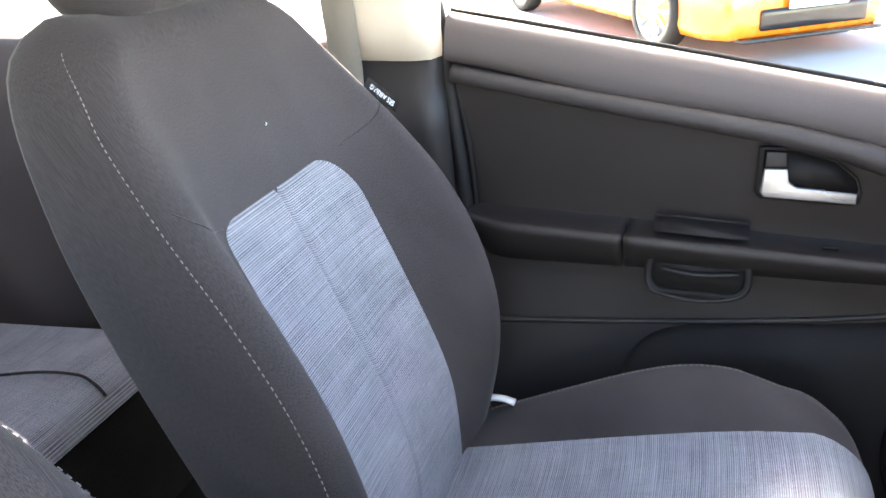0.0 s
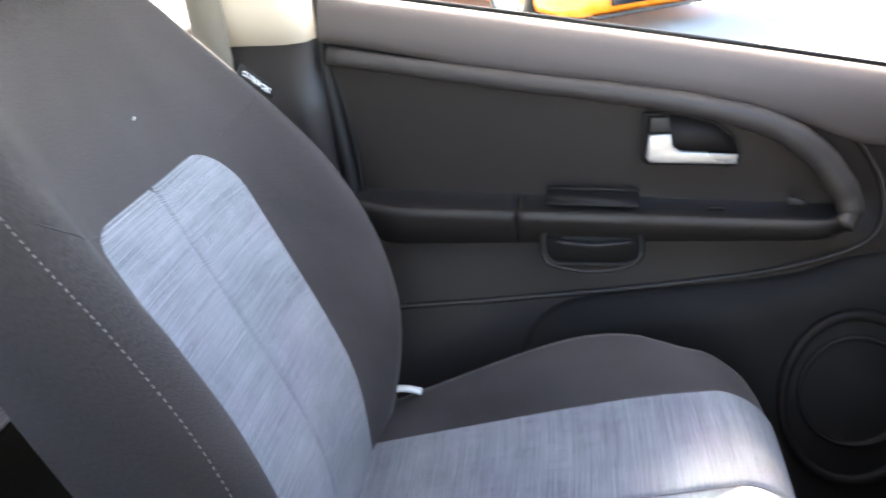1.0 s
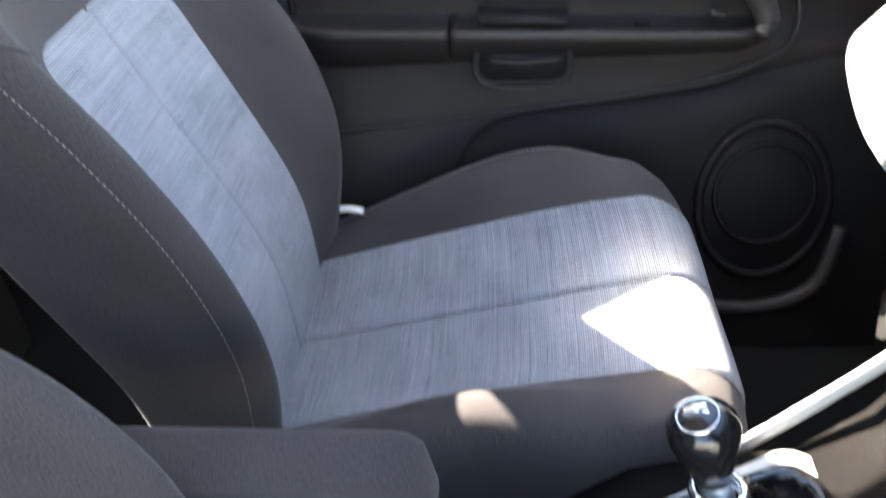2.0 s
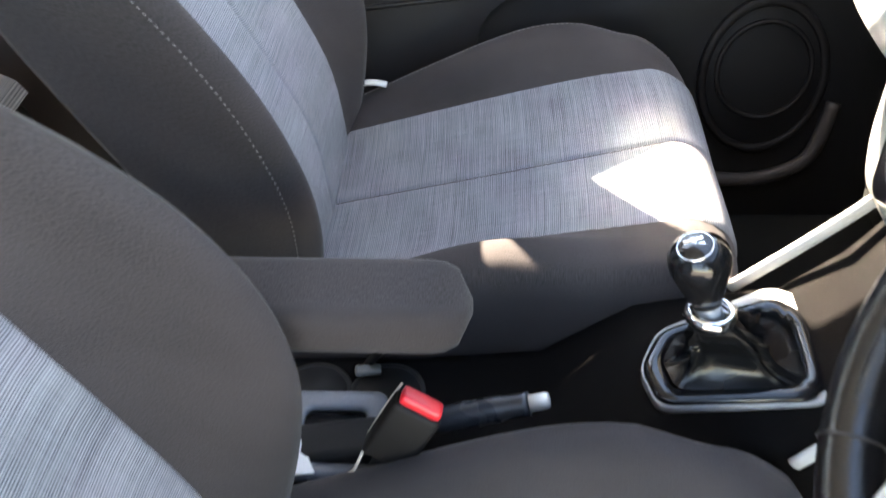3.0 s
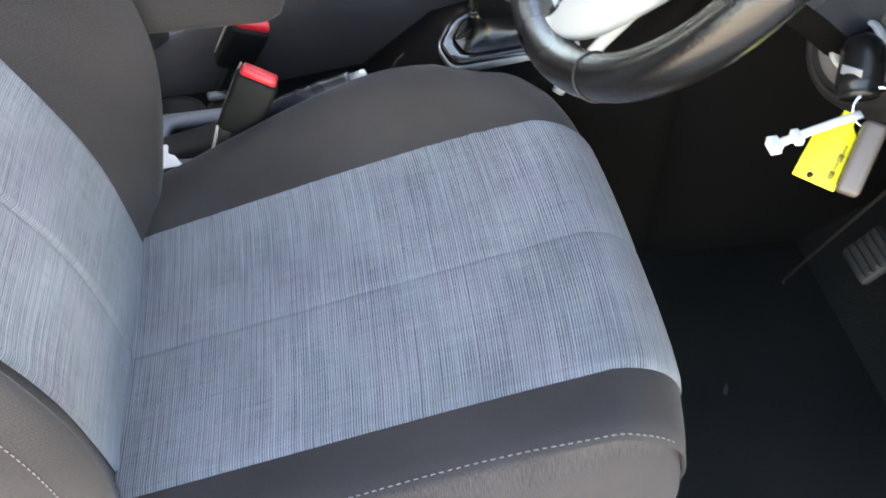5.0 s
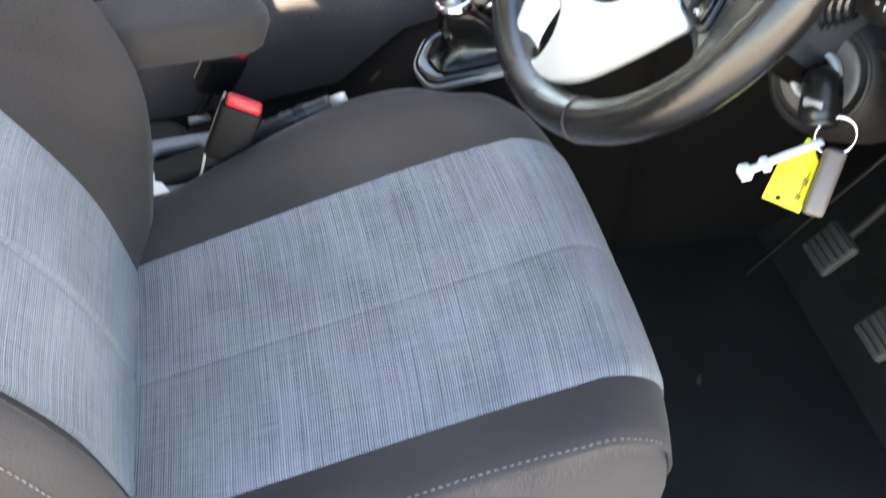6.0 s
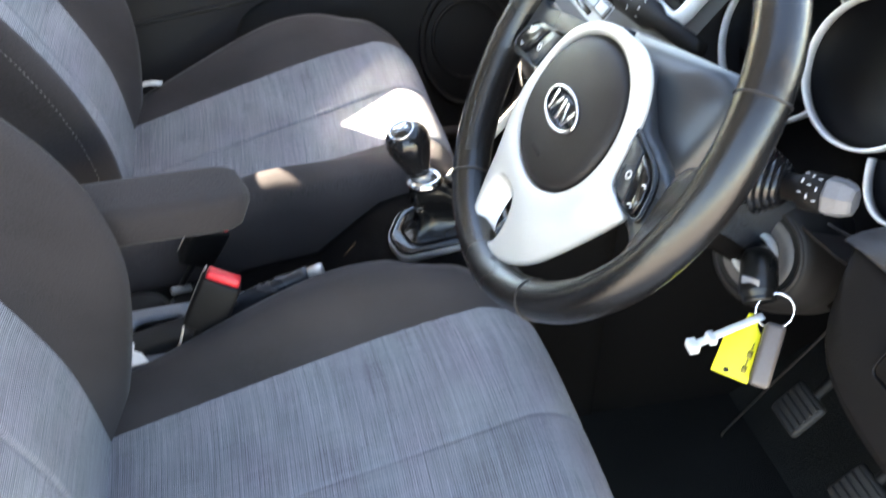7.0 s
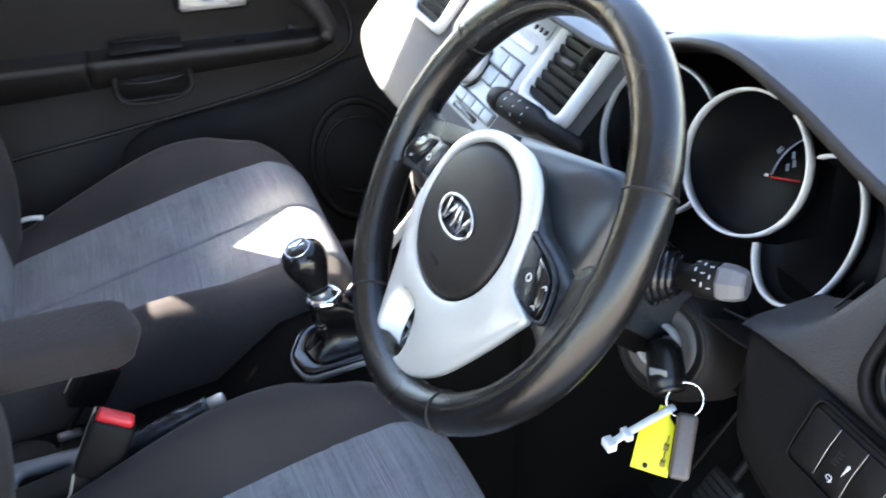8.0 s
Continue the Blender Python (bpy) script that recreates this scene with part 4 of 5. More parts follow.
part("pattern_bar", block((0.0190, 0.0040, 0.001), km @ pose(0, 0, 0.0046), 0.0003), CHROME, plate_ob)

# ---- armrest, handbrake, buckles ----
arm = thing("armrest", (-0.12, -0.05, 0.44), "padded charcoal cloth armrest folded down beside the seat", "armrest")
rows, uv = [], []
for i in range(25):
    s = i / 24
    x = -0.275 + 0.302 * s
    e = 1 - max(0.0, (s - 0.86) / 0.14) ** 2.6
    e2 = e ** 0.5 if e > 0 else 0.0
    hw, hh = 0.006 + 0.036 * e2, 0.006 + 0.0205 * e2
    zc = 0.468 - 0.004 * s
    loop = rounded(2 * hw, 2 * hh, min(hw, hh) * 0.6, 4)
    rows.append([(x, -0.050 + a, zc + b) for a, b in loop])
    uv.append([(q * 0.01, x) for q in range(len(loop))])
put("pad", grid(rows, closed_v=True, caps=True, uv=uv), KNIT, arm)
stitches([(-0.26, -0.0895, 0.478), (-0.12, -0.0895, 0.478), (-0.02, -0.0895, 0.476)], arm, length=0.004, gap=0.003)
put("hinge", lathe([(0.024, -0.02), (0.026, 0), (0.026, 0.05), (0.022, 0.055)], (-0.245, -0.135, 0.455), (0, 1, 0), 20), PLASTIC, arm)

brake = thing("handbrake", (-0.02, -0.055, 0.24), "black handbrake lever with a bright release button", "handbrake")
put("grip", tube([(-0.10, -0.050, 0.255), (-0.03, -0.050, 0.284), (0.03, -0.050, 0.306), (0.081, -0.050, 0.322)], [0.012, 0.013, 0.0145, 0.0140, 0.0125], 14, 30), SHROUD, brake)
put("button", lathe([(0.0088, 0), (0.0088, 0.016), (0.0075, 0.0195), (0.001, 0.0205)], (0.082, -0.050, 0.3226), (0.95, 0, 0.30), 16), SILVER, brake, "bright release button")
part("base_boot", block((0.12, 0.05, 0.03), pose(-0.13, -0.055, 0.250, 0, -12, 0), 0.01), RUBBER, brake)


def buckle(head, foot, up, side, label):
    b = thing("seat_belt_buckle", foot, label, "seat belt buckle", "belt buckles")
    h, f = Vector(head), Vector(foot)
    ax = (h - f).normalized()
    s = Vector(side)
    # local z runs along the stalk, x across the button
    z = ax
    x = (s - z * s.dot(z)).normalized()
    y = z.cross(x)
    mm = Matrix((x, y, z)).transposed().to_4x4()
    mm.translation = h
    part("housing", block((0.050, 0.026, 0.075), mm @ pose(0, 0, -0.040), 0.006, 3), PLASTIC, b)
    part("release_button", block((0.042, 0.019, 0.012), mm @ pose(0, 0, 0.001), 0.004, 3), RED, b, "bright red release button")
    # Sun on the housing's rim, put into the colour of a beige line.
    put("sunlit_rim", tube([mm @ Vector((-0.0235, 0.012, 0.002)), mm @ Vector((-0.0245, 0.0125, -0.03)), mm @ Vector((-0.0235, 0.012, -0.072))], 0.0013, 6, 10), BEIGE, b)
    put("stalk", tube([h - z * 0.07, h - z * 0.11, f], 0.012, 10, 10, flat=0.4), PLASTIC, b)
    return b


buckle((-0.0215, -0.0935, 0.3775), (-0.105, -0.122, 0.235), (0, 0, 1), (0.75, -0.2, -0.55), "black seat belt buckle with a red button beside the driver seat")
buckle((-0.034, 0.048, 0.354), (-0.11, 0.070, 0.225), (0, 0, 1), (0.75, 0.2, -0.55), "black seat belt buckle with a red button beside the passenger seat")
# Sun patch on the tray, put in as a flat white triangle.
sun_marks = thing("sun_patch_marks", (-0.16, -0.125, 0.24), "white triangle and pale line, sun on the tray put into colour", "bracket")
part("plate", plate([(-0.172, -0.099), (-0.138, -0.095), (-0.160, -0.053), (-0.172, -0.053)], pose(0, 0, 0.2575), 0.002, 0.0006), WHITE, sun_marks)
# Sunlit plastic edge beside the seat, put in as a beige line.
put("sunlit_line", tube([(-0.155, -0.117, 0.258), (-0.130, -0.116, 0.270), (-0.104, -0.115, 0.286), (-0.091, -0.116, 0.299), (-0.079, -0.116, 0.330)], 0.0026, 8, 24, flat=0.6), BEIGE, sun_marks)


# ---- steering wheel ----
WT = radians(32.5)
WC = Vector((0.318, -0.376, 0.740))
WM = frame_of(WC, (0, -1, 0), (math.sin(WT), 0, math.cos(WT)))
wheel = thing("steering_wheel", tuple(WC), "black leather steering wheel with silver spokes", "steering wheel")


def on_wheel(x, y, z=0.0):
    return WM @ Vector((x, y, z))


rows = []
for i in range(96):
    a = 2 * math.pi * i / 96
    deg = math.degrees(a) % 360
    grip = 1.0 + 0.03 * math.exp(-((deg - 35) / 14) ** 2) + 0.03 * math.exp(-((deg - 145) / 14) ** 2)
    row = []
    for q in range(18):
        b = 2 * math.pi * q / 18
        row.append(on_wheel((0.166 + 0.0158 * grip * math.cos(b)) * math.cos(a), (0.166 + 0.0158 * grip * math.cos(b)) * math.sin(a), 0.0180 * grip * math.sin(b)))
    rows.append(row)
rim = put("rim", grid(rows, closed_u=True, closed_v=True), LEATHER, wheel, "grained black leather rim")
for deg in (29, 147, 240, 304.5):
    a = radians(deg)
    pts = []
    for q in range(16):
        b = 2 * math.pi * q / 16
        pts.append(on_wheel((0.166 + 0.0163 * math.cos(b)) * math.cos(a), (0.166 + 0.0163 * math.cos(b)) * math.sin(a), 0.0185 * math.sin(b)))
    put("rim_seam", tube(pts, 0.0009, 6, closed=True), PLASTIC2, rim)
# stitching round the inside of the rim
stitch = [on_wheel(0.1535 * math.cos(radians(d)), 0.1535 * math.sin(radians(d)), 0.0112) for d in range(28, 150, 4)]
stitches(stitch, rim, length=0.0032, gap=0.0018)


# corded lacing where the leather closes inside the rim
for d in [98 + 1.1 * k for k in range(44)] + [196 + 1.1 * k for k in range(34)]:
    cord = []
    for k, q in enumerate((14, 28, 42, 54)):
        a, r = radians(d + 0.25 * k), 0.166 - 0.0160 * math.cos(radians(q))
        cord.append(on_wheel(r * math.cos(a), r * math.sin(a), 0.0182 * math.sin(radians(q))))
    put("lacing_cord", tube(cord, 0.0010, 5), LEATHER, rim)


def mirrored(pts, sgn):
    return [(sgn * x, y) for x, y in (pts if sgn > 0 else pts[::-1])]


left_line = [(0.022, 0.0430), (0.036, 0.0384), (0.070, 0.0290), (0.104, 0.0205), (0.132, 0.0140), (0.157, 0.0110), (0.164, -0.020), (0.159, -0.0480), (0.1426, -0.0395), (0.1267, -0.0360), (0.1019, -0.0330), (0.084, -0.0330), (0.050, -0.055)]
right_line = [(0.022, 0.0400), (0.045, 0.0290), (0.062, 0.0190), (0.076, 0.0125), (0.098, 0.0085), (0.117, 0.0030), (0.130, 0.0000), (0.155, 0.0020), (0.163, -0.030), (0.158, -0.062), (0.142, -0.052), (0.122, -0.041), (0.098, -0.038), (0.050, -0.055)]
for sgn, nm, edge in ((-1, "left_spoke", left_line), (1, "right_spoke", right_line)):
    part(nm, plate(smooth_loop(mirrored(edge, sgn), 60), WM @ pose(0, 0, -0.014), 0.014, 0.004, 3), SHROUD, wheel)
# the rim's leather runs on over the end of the spoke as a thumb rest
flap = spline([(0.1455, 0.0400), (0.1408, 0.0272), (0.1318, 0.0200), (0.1272, 0.0110), (0.1268, 0.0010), (0.1288, -0.0110), (0.1315, -0.0240), (0.1338, -0.0390), (0.1365, -0.0470), (0.1400, -0.0570), (0.1410, -0.0680)], 40)
rows = []
for p in flap:
    ri, out = math.hypot(p[0], p[1]), Vector((p[0], p[1], 0)).normalized()
    row = [WM @ (out * (ri + 0.003) + Vector((0, 0, -0.008)))]
    for k in range(9):
        f = k / 8
        row.append(WM @ (out * (ri + (0.163 - ri) * f) + Vector((0, 0, -0.002 + 0.0055 * min(1.0, f * 4) ** 0.5 + 0.0140 * f ** 1.4))))
    rows.append(row)
put("spoke_leather", grid(rows), LEATHER, wheel, "leather thumb rest on the spoke")
# rear cover of the hub
put("hub_back", lathe([(0.050, -0.002), (0.056, -0.010), (0.055, -0.020), (0.050, -0.03)], on_wheel(0, -0.015), WM.to_3x3() @ Vector((0, 0, 1)), 36), PLASTIC, wheel)
# silver trim: one shield round the cushion, running down to the rim, with a slot
half = [(0.0, 0.0495), (0.027, 0.0495), (0.0520, 0.0390), (0.0695, 0.0185), (0.0780, -0.005), (0.0860, -0.0265), (0.105, -0.0325), (0.1185, -0.0355), (0.1125, -0.0500), (0.101, -0.0715), (0.081, -0.1050), (0.066, -0.1250), (0.046, -0.1425), (0.0227, -0.1550), (0.0, -0.1630)]
left_half = [(-0.018, -0.1640), (-0.036, -0.1540), (-0.049, -0.1290), (-0.061, -0.1000), (-0.074, -0.0740), (-0.0825, -0.0480), (-0.0815, -0.0240), (-0.0780, -0.002), (-0.0680, 0.0205), (-0.0485, 0.0370), (-0.0250, 0.0465)]
shield = smooth_loop(half + left_half, 104)
airhole = oval(0.0690, 0.0630, 56, -0.004, -0.0240, 2.05)
slot_hole = smooth_loop([(-0.034, -0.110), (-0.020, -0.1045), (0.0, -0.1070), (0.012, -0.1231), (0.0145, -0.1420), (0.0070, -0.1515), (-0.015, -0.1535), (-0.029, -0.1480), (-0.036, -0.1300)], 32)
part("spoke_trim", holed(shield, [airhole, slot_hole], WM @ pose(0, 0, 0.0012), 0.0068, 0.0030), SILVER, wheel, "satin silver spoke trim")
rows = []
for z, k in ((0.0072, 0.0), (0.005, 0.03), (-0.003, 0.14), (-0.009, 0.28)):
    rows.append([WM @ Vector((x + max(0.0, 0.010 - x) * k, y - max(0.0, y + 0.135) * k * 0.5, z)) for x, y in slot_hole])
put("slot_wall", grid(rows, closed_v=True), SILVER, wheel, "satin silver wall of the slot")
# cushion cover
rows = []
for s in [i / 10 for i in range(11)]:
    h = 0.003 + 0.0125 * math.sqrt(max(0.0, 1 - s ** 2.6))
    rows.append([WM @ Vector((-0.004 + 0.0685 * s * math.copysign(abs(math.cos(a)) ** 0.92, math.cos(a)), -0.024 + 0.0625 * s * math.copysign(abs(math.sin(a)) ** 0.92, math.sin(a)), h)) for a in [2 * math.pi * q / 48 for q in range(48)]])
put("airbag_cover", grid(rows, closed_v=True, caps=True), PLASTIC2, wheel, "domed grained black hub cover")
badge = WM @ pose(-0.001, -0.0235, 0.0150)
eo, ei = oval(0.0290, 0.0160, 40), oval(0.0258, 0.0130, 40)
emb = put("emblem", ring_plate(eo, ei, badge, 0.003), CHROME, wheel, "small chrome oval emblem")
part("emblem_field", plate(ei, badge, 0.0012, 0), GLOSS, emb)
for k, (bx, sl) in enumerate(((-0.0165, 0.0), (-0.0090, -0.6), (0.0, 0.0), (0.0085, 0.45), (0.0160, -0.45))):
    part("emblem_bar", block((0.0034, 0.0170, 0.0012), badge @ pose(bx, 0, 0.0018, 0, 0, sl * 50), 0.0003), CHROME, emb)
part("faint_mark", block((0.018, 0.004, 0.0006), WM @ pose(-0.003, -0.0625, 0.0135, 0, 0, 0), 0.0002), RUBBER, wheel)


def switch_pad(sgn, edge, inner, outer, sx, rx):
    pts = smooth_loop(mirrored(edge, sgn), 40)
    cx, cy = sum(p[0] for p in pts) / 40, sum(p[1] for p in pts) / 40

    def inset(k):
        return [(cx + (x - cx) * k, cy + (y - cy) * k) for x, y in pts]

    base = part("switch_panel", plate(pts, WM, 0.003, 0.001), GLOSS, wheel, "gloss black switch panel")
    put("panel_edge", ring_plate(inset(0.985), inset(0.91), WM @ pose(0, 0, 0.002), 0.0028), SHROUD, base)
    part("button", plate(mirrored(inner, sgn), WM @ pose(0, 0, 0.0025), 0.0028, 0.0009), SHROUD, base)
    part("rocker", plate(mirrored(outer, sgn), WM @ pose(0, 0, 0.0025), 0.0042, 0.0016), GLOSS, base)
    put("symbol", ring_plate(oval(0.0032, 0.0032, 20, sgn * sx, -0.014), oval(0.0021, 0.0021, 20, sgn * sx, -0.014), WM @ pose(0, 0, 0.0053), 0.0004), PRINT, base)
    for py in (-0.009, -0.025):
        part("symbol", block((0.0040, 0.0010, 0.0004), WM @ pose(sgn * rx, py, 0.0069, 0, 0, 35), 0), PRINT, base)
        part("symbol", block((0.0026, 0.0010, 0.0004), WM @ pose(sgn * (rx + 0.0025), py, 0.0069, 0, 0, -40), 0), PRINT, base)


switch_pad(-1, [(0.0707, 0.0124), (0.1032, 0.0055), (0.1301, -0.0006), (0.1430, -0.0165), (0.1450, -0.0321), (0.1200, -0.0318), (0.0850, -0.0285), (0.0790, -0.010)],
           [(0.0790, 0.0068), (0.0980, 0.0032), (0.1130, -0.0285), (0.0890, -0.0265), (0.0830, -0.010)],
           [(0.1020, 0.0022), (0.1265, -0.0035), (0.1385, -0.0185), (0.1405, -0.0288), (0.1170, -0.0288)], 0.100, 0.126)
switch_pad(1, [(0.0700, 0.0105), (0.0920, 0.0080), (0.1087, 0.0045), (0.1210, -0.0035), (0.1275, -0.0165), (0.1290, -0.0315), (0.1094, -0.0330), (0.0841, -0.0310), (0.0760, -0.012)],
           [(0.0760, 0.0070), (0.0925, 0.0045), (0.1080, -0.0300), (0.0900, -0.0285), (0.0830, -0.012)],
           [(0.0960, 0.0038), (0.1170, -0.0035), (0.1240, -0.0165), (0.1250, -0.0290), (0.1110, -0.0298)], 0.0965, 0.117)

# ---- column, stalks, ignition ----
column = thing("steering_column", (0.43, -0.376, 0.66), "dark plastic steering column cover", "steering column")
rows = []
fwd = Vector((math.cos(WT), 0, -math.sin(WT)))
for d, w, top, low in ((0.018, 0.036, 0.034, -0.030), (0.0195, 0.054, 0.050, -0.042), (0.024, 0.069, 0.0615, -0.050), (0.032, 0.081, 0.0695, -0.054), (0.042, 0.0885, 0.0735, -0.057), (0.054, 0.0905, 0.0735, -0.058), (0.07, 0.085, 0.064, -0.058), (0.10, 0.071, 0.045, -0.060), (0.15, 0.058, 0.027, -0.066), (0.21, 0.054, 0.014, -0.075), (0.26, 0.052, 0.008, -0.080)):
    loop = rounded(2 * w, top - low, 0.022, 5, 0, (top + low) / 2)
    rows.append([WM @ Vector((a, b - (0.26 * max(0.0, 0.050 - a) if b > 0 else 0.0), -d)) for a, b in loop])
put("shroud", grid([r[-1:] + r[:len(r) // 2 + 1] for r in rows]), SHROUD, column, "smooth upper shroud")
# Underside of the shroud: its shade is put into a blacker plastic.
put("shroud_lower", grid([r[len(r) // 2:] for r in rows]), SHADEBLACK, column, "lower shroud, underside shade put into its black")
put("shroud_face", grid([rows[0], [p + fwd * 0.004 for p in rows[0]]], closed_v=True, caps=True), SHROUD, column)


def stalk(p0, p1, r0, r1, cut, label, end_mat, facets, rings):
    """cut: where along the arm the turning end begins."""
    st = thing("column_stalk", p0, label, "control stalk", "column stalks")
    a, b = Vector(p0), Vector(p1)
    d, n = (b - a).normalized(), (b - a).length
    for k, r in rings:
        put("bellows", lathe([(r * 0.85, -0.003), (r, 0.0), (r, 0.002), (r * 0.85, 0.005)], a + d * k, d, 28), GLOSS, st)
    put("arm", lathe([(r0, 0.0), (r0, n * cut * 0.5), (r1, n * cut * 0.62), (r1, n * cut - 0.001), (r1 * 0.94, n * cut)], a, d, 28), PLASTIC, st)
    tip = put("tip", lathe([(r1 * 0.94, 0), (r1 * 1.03, 0.002), (r1 * 0.98, n * (1 - cut) * 0.55), (r1 * 0.80, n * (1 - cut) - 0.002), (r1 * 0.66, n * (1 - cut))], a + d * n * cut, d, facets), end_mat, st)
    if facets < 12:
        for p in tip.data.polygons:
            p.use_smooth = False
    side = Vector((-0.3, -0.5, 0.8)).cross(d).normalized()
    up = d.cross(side)
    face = (Vector((0.083, -0.5, 1.06)) - a)
    face = (face - d * face.dot(d)).normalized()
    for k in range(9):
        f = cut * (0.64 + 0.33 * (k % 3) / 2.4)
        q = radians(-42 + 34 * (k // 3) + 9 * (k % 3))
        nn = face * math.cos(q) + d.cross(face) * math.sin(q)
        m = frame_of(a + d * n * f + nn * (r1 + 0.0002), d, nn.cross(d))
        part("symbol", block((0.0012 if k % 2 else 0.0030, 0.0034 if k % 2 else 0.0009, 0.0004), m, 0), PRINT, st)
    return st


stalk((0.446, -0.440, 0.676), (0.481, -0.492, 0.688), 0.0105, 0.0150, 0.66, "black wiper stalk with a faceted grey end", GREYEND, 7, ((-0.008, 0.0270), (-0.003, 0.0245), (0.002, 0.0215), (0.006, 0.0180)))
stalk((0.466, -0.262, 0.699), (0.452, -0.090, 0.690), 0.0095, 0.0152, 0.84, "long black indicator stalk with white symbols", PLASTIC, 20, ())

ign = thing("ignition_lock", (0.455, -0.452, 0.606), "ignition lock in a dark round bezel", "ignition lock")
iax = Vector((-0.80, -0.30, 0.34)).normalized()
ic = Vector((0.4575, -0.4310, 0.5940))
put("boss", lathe([(0.062, -0.075), (0.056, -0.030), (0.049, -0.007), (0.0445, -0.001), (0.0425, 0.0)], ic, iax, 40), RUBBER, ign)
put("bezel", lathe([(0.0425, -0.001), (0.0415, 0.0022), (0.0390, 0.0022), (0.0380, 0.0004)], ic, iax, 40, caps=False), PLASTIC2, ign, "thin dark bezel ring")
put("groove", lathe([(0.0382, 0.0006), (0.036, 0.0003), (0.0335, 0.0006)], ic, iax, 40, caps=False), RUBBER, ign)
put("inner_ring", lathe([(0.0338, 0.0004), (0.0325, 0.0024), (0.0260, 0.0018), (0.0205, 0.0006)], ic, iax, 40, caps=False), GRAPHITE2, ign, "grey inner ring")
put("lock_ring", lathe([(0.0195, 0.0), (0.0208, 0.005), (0.0200, 0.0095), (0.0166, 0.0100), (0.0150, 0.005)], ic, iax, 36, caps=False), SILVER, ign, "bright lock ring")
put("barrel", lathe([(0.024, -0.012), (0.0205, -0.004), (0.0155, 0.002), (0.0150, 0.005)], ic, iax, 28), GLOSS, ign)
key = thing("car_key", (0.44, -0.465, 0.60), "black car key in the lock with ring and fob", "key")
put("key_head", tube([ic + iax * 0.002 + Vector((0, -0.002, -0.002)), Vector((0.440, -0.460, 0.608)), Vector((0.434, -0.474, 0.597)), Vector((0.432, -0.483, 0.590))], [0.0135, 0.0150, 0.0155, 0.013], 18, 14, flat=1.0), KEYBLACK, key)
part("key_badge", block((0.015, 0.0016, 0.007), frame_of((0.4235, -0.476, 0.6085), (0.55, -0.8, 0.2), (-0.1, 0.35, 0.93)) @ pose(0, 0, 0, 90, 0, 0), 0.0005), BLUEGREY, key, "grey blue strip")
rc = Vector((0.4400, -0.4935, 0.5880))
ring = [rc + Vector((0.88, -0.46, 0.10)).normalized() * 0.0145 * math.cos(a) + Vector((0.22, 0.45, 0.87)).normalized() * 0.0145 * math.sin(a) for a in [2 * math.pi * k / 28 for k in range(28)]]
put("key_ring", tube(ring, 0.0011, 8, closed=True), CHROME, key, "chrome split ring")
ftop, fbot = Vector((0.4385, -0.5015, 0.5810)), Vector((0.4165, -0.5285, 0.5430))
fz = (ftop - fbot).normalized()
fx = Vector((0.80, -0.58, 0.06))
fx = (fx - fz * fx.dot(fz)).normalized()
fm = Matrix((fx, fz.cross(fx), fz)).transposed().to_4x4()
fm.translation = (ftop + fbot) / 2
fob = part("fob", block((0.016, 0.030, 0.052), fm, 0.004), FOBGREY, key, "slim brown grey key fob")
part("fob_face", block((0.0175, 0.024, 0.046), fm, 0.003), GLOSS, fob)
part("fob_light", block((0.0185, 0.003, 0.003), fm @ pose(0, 0.008, -0.018), 0.001), PRINT, fob)
tagy = thing("key_tag", (0.40, -0.50, 0.55), "bright yellow plastic key tag with handwriting", "key tag")
ty_top, ty_bot = Vector((0.4235, -0.4905, 0.5795)), Vector((0.4000, -0.5125, 0.5440))
tu = (ty_top - ty_bot).normalized()
tr = Vector((0.82, -0.55, 0.08))
tr = (tr - tu * tr.dot(tu)).normalized()
tm = frame_of((ty_top + ty_bot) / 2, tr, tu)
tagp = [(-0.0150, -0.026), (0.0150, -0.026), (0.0150, 0.010), (0.006, 0.020), (0.005, 0.028), (-0.004, 0.028), (-0.005, 0.020), (-0.0150, 0.010)]
ty = part("tag_plate", plate(tagp, tm, 0.0016, 0.0004), YELLOW, tagy, "yellow plastic plate")
for k in range(4):
    part("ink_bar", block((0.0012 if k % 2 else 0.004, 0.006, 0.0004), tm @ pose(0.0085, -0.016 + 0.0065 * k, 0.0019), 0), INK, ty)
part("tag_hole", plate(oval(0.0022, 0.0022, 16), tm @ pose(-0.004, -0.0215, 0.0005), 0.0014, 0), RUBBER, ty)
wt = thing("cable_tie_tag", (0.385, -0.498, 0.572), "white plastic tie tag hanging from the key ring", "key tag")
wa, wb = Vector((0.4300, -0.4940, 0.5850)), Vector((0.3720, -0.4930, 0.5640))
put("strip", tube([wa, (wa + wb) / 2 + Vector((0, 0, 0.001)), wb], 0.0038, 8, 10, flat=0.35), WHITE, wt)
part("head", block((0.008, 0.012, 0.008), pose(*(wb * 0.98 + wa * 0.02)), 0.001), WHITE, wt)
part("notch", block((0.006, 0.012, 0.006), pose(*(wb * 0.72 + wa * 0.28)), 0.001), WHITE, wt)

# ---- instrument cluster ----
cl = thing("instrument_cluster", (0.56, -0.376, 0.65), "three dark dials with silver rings under a hood", "instrument cluster")
CM = frame_of((0.56, -0.376, 0.714), (0, -1, 0), (0.34, 0, 0.94))


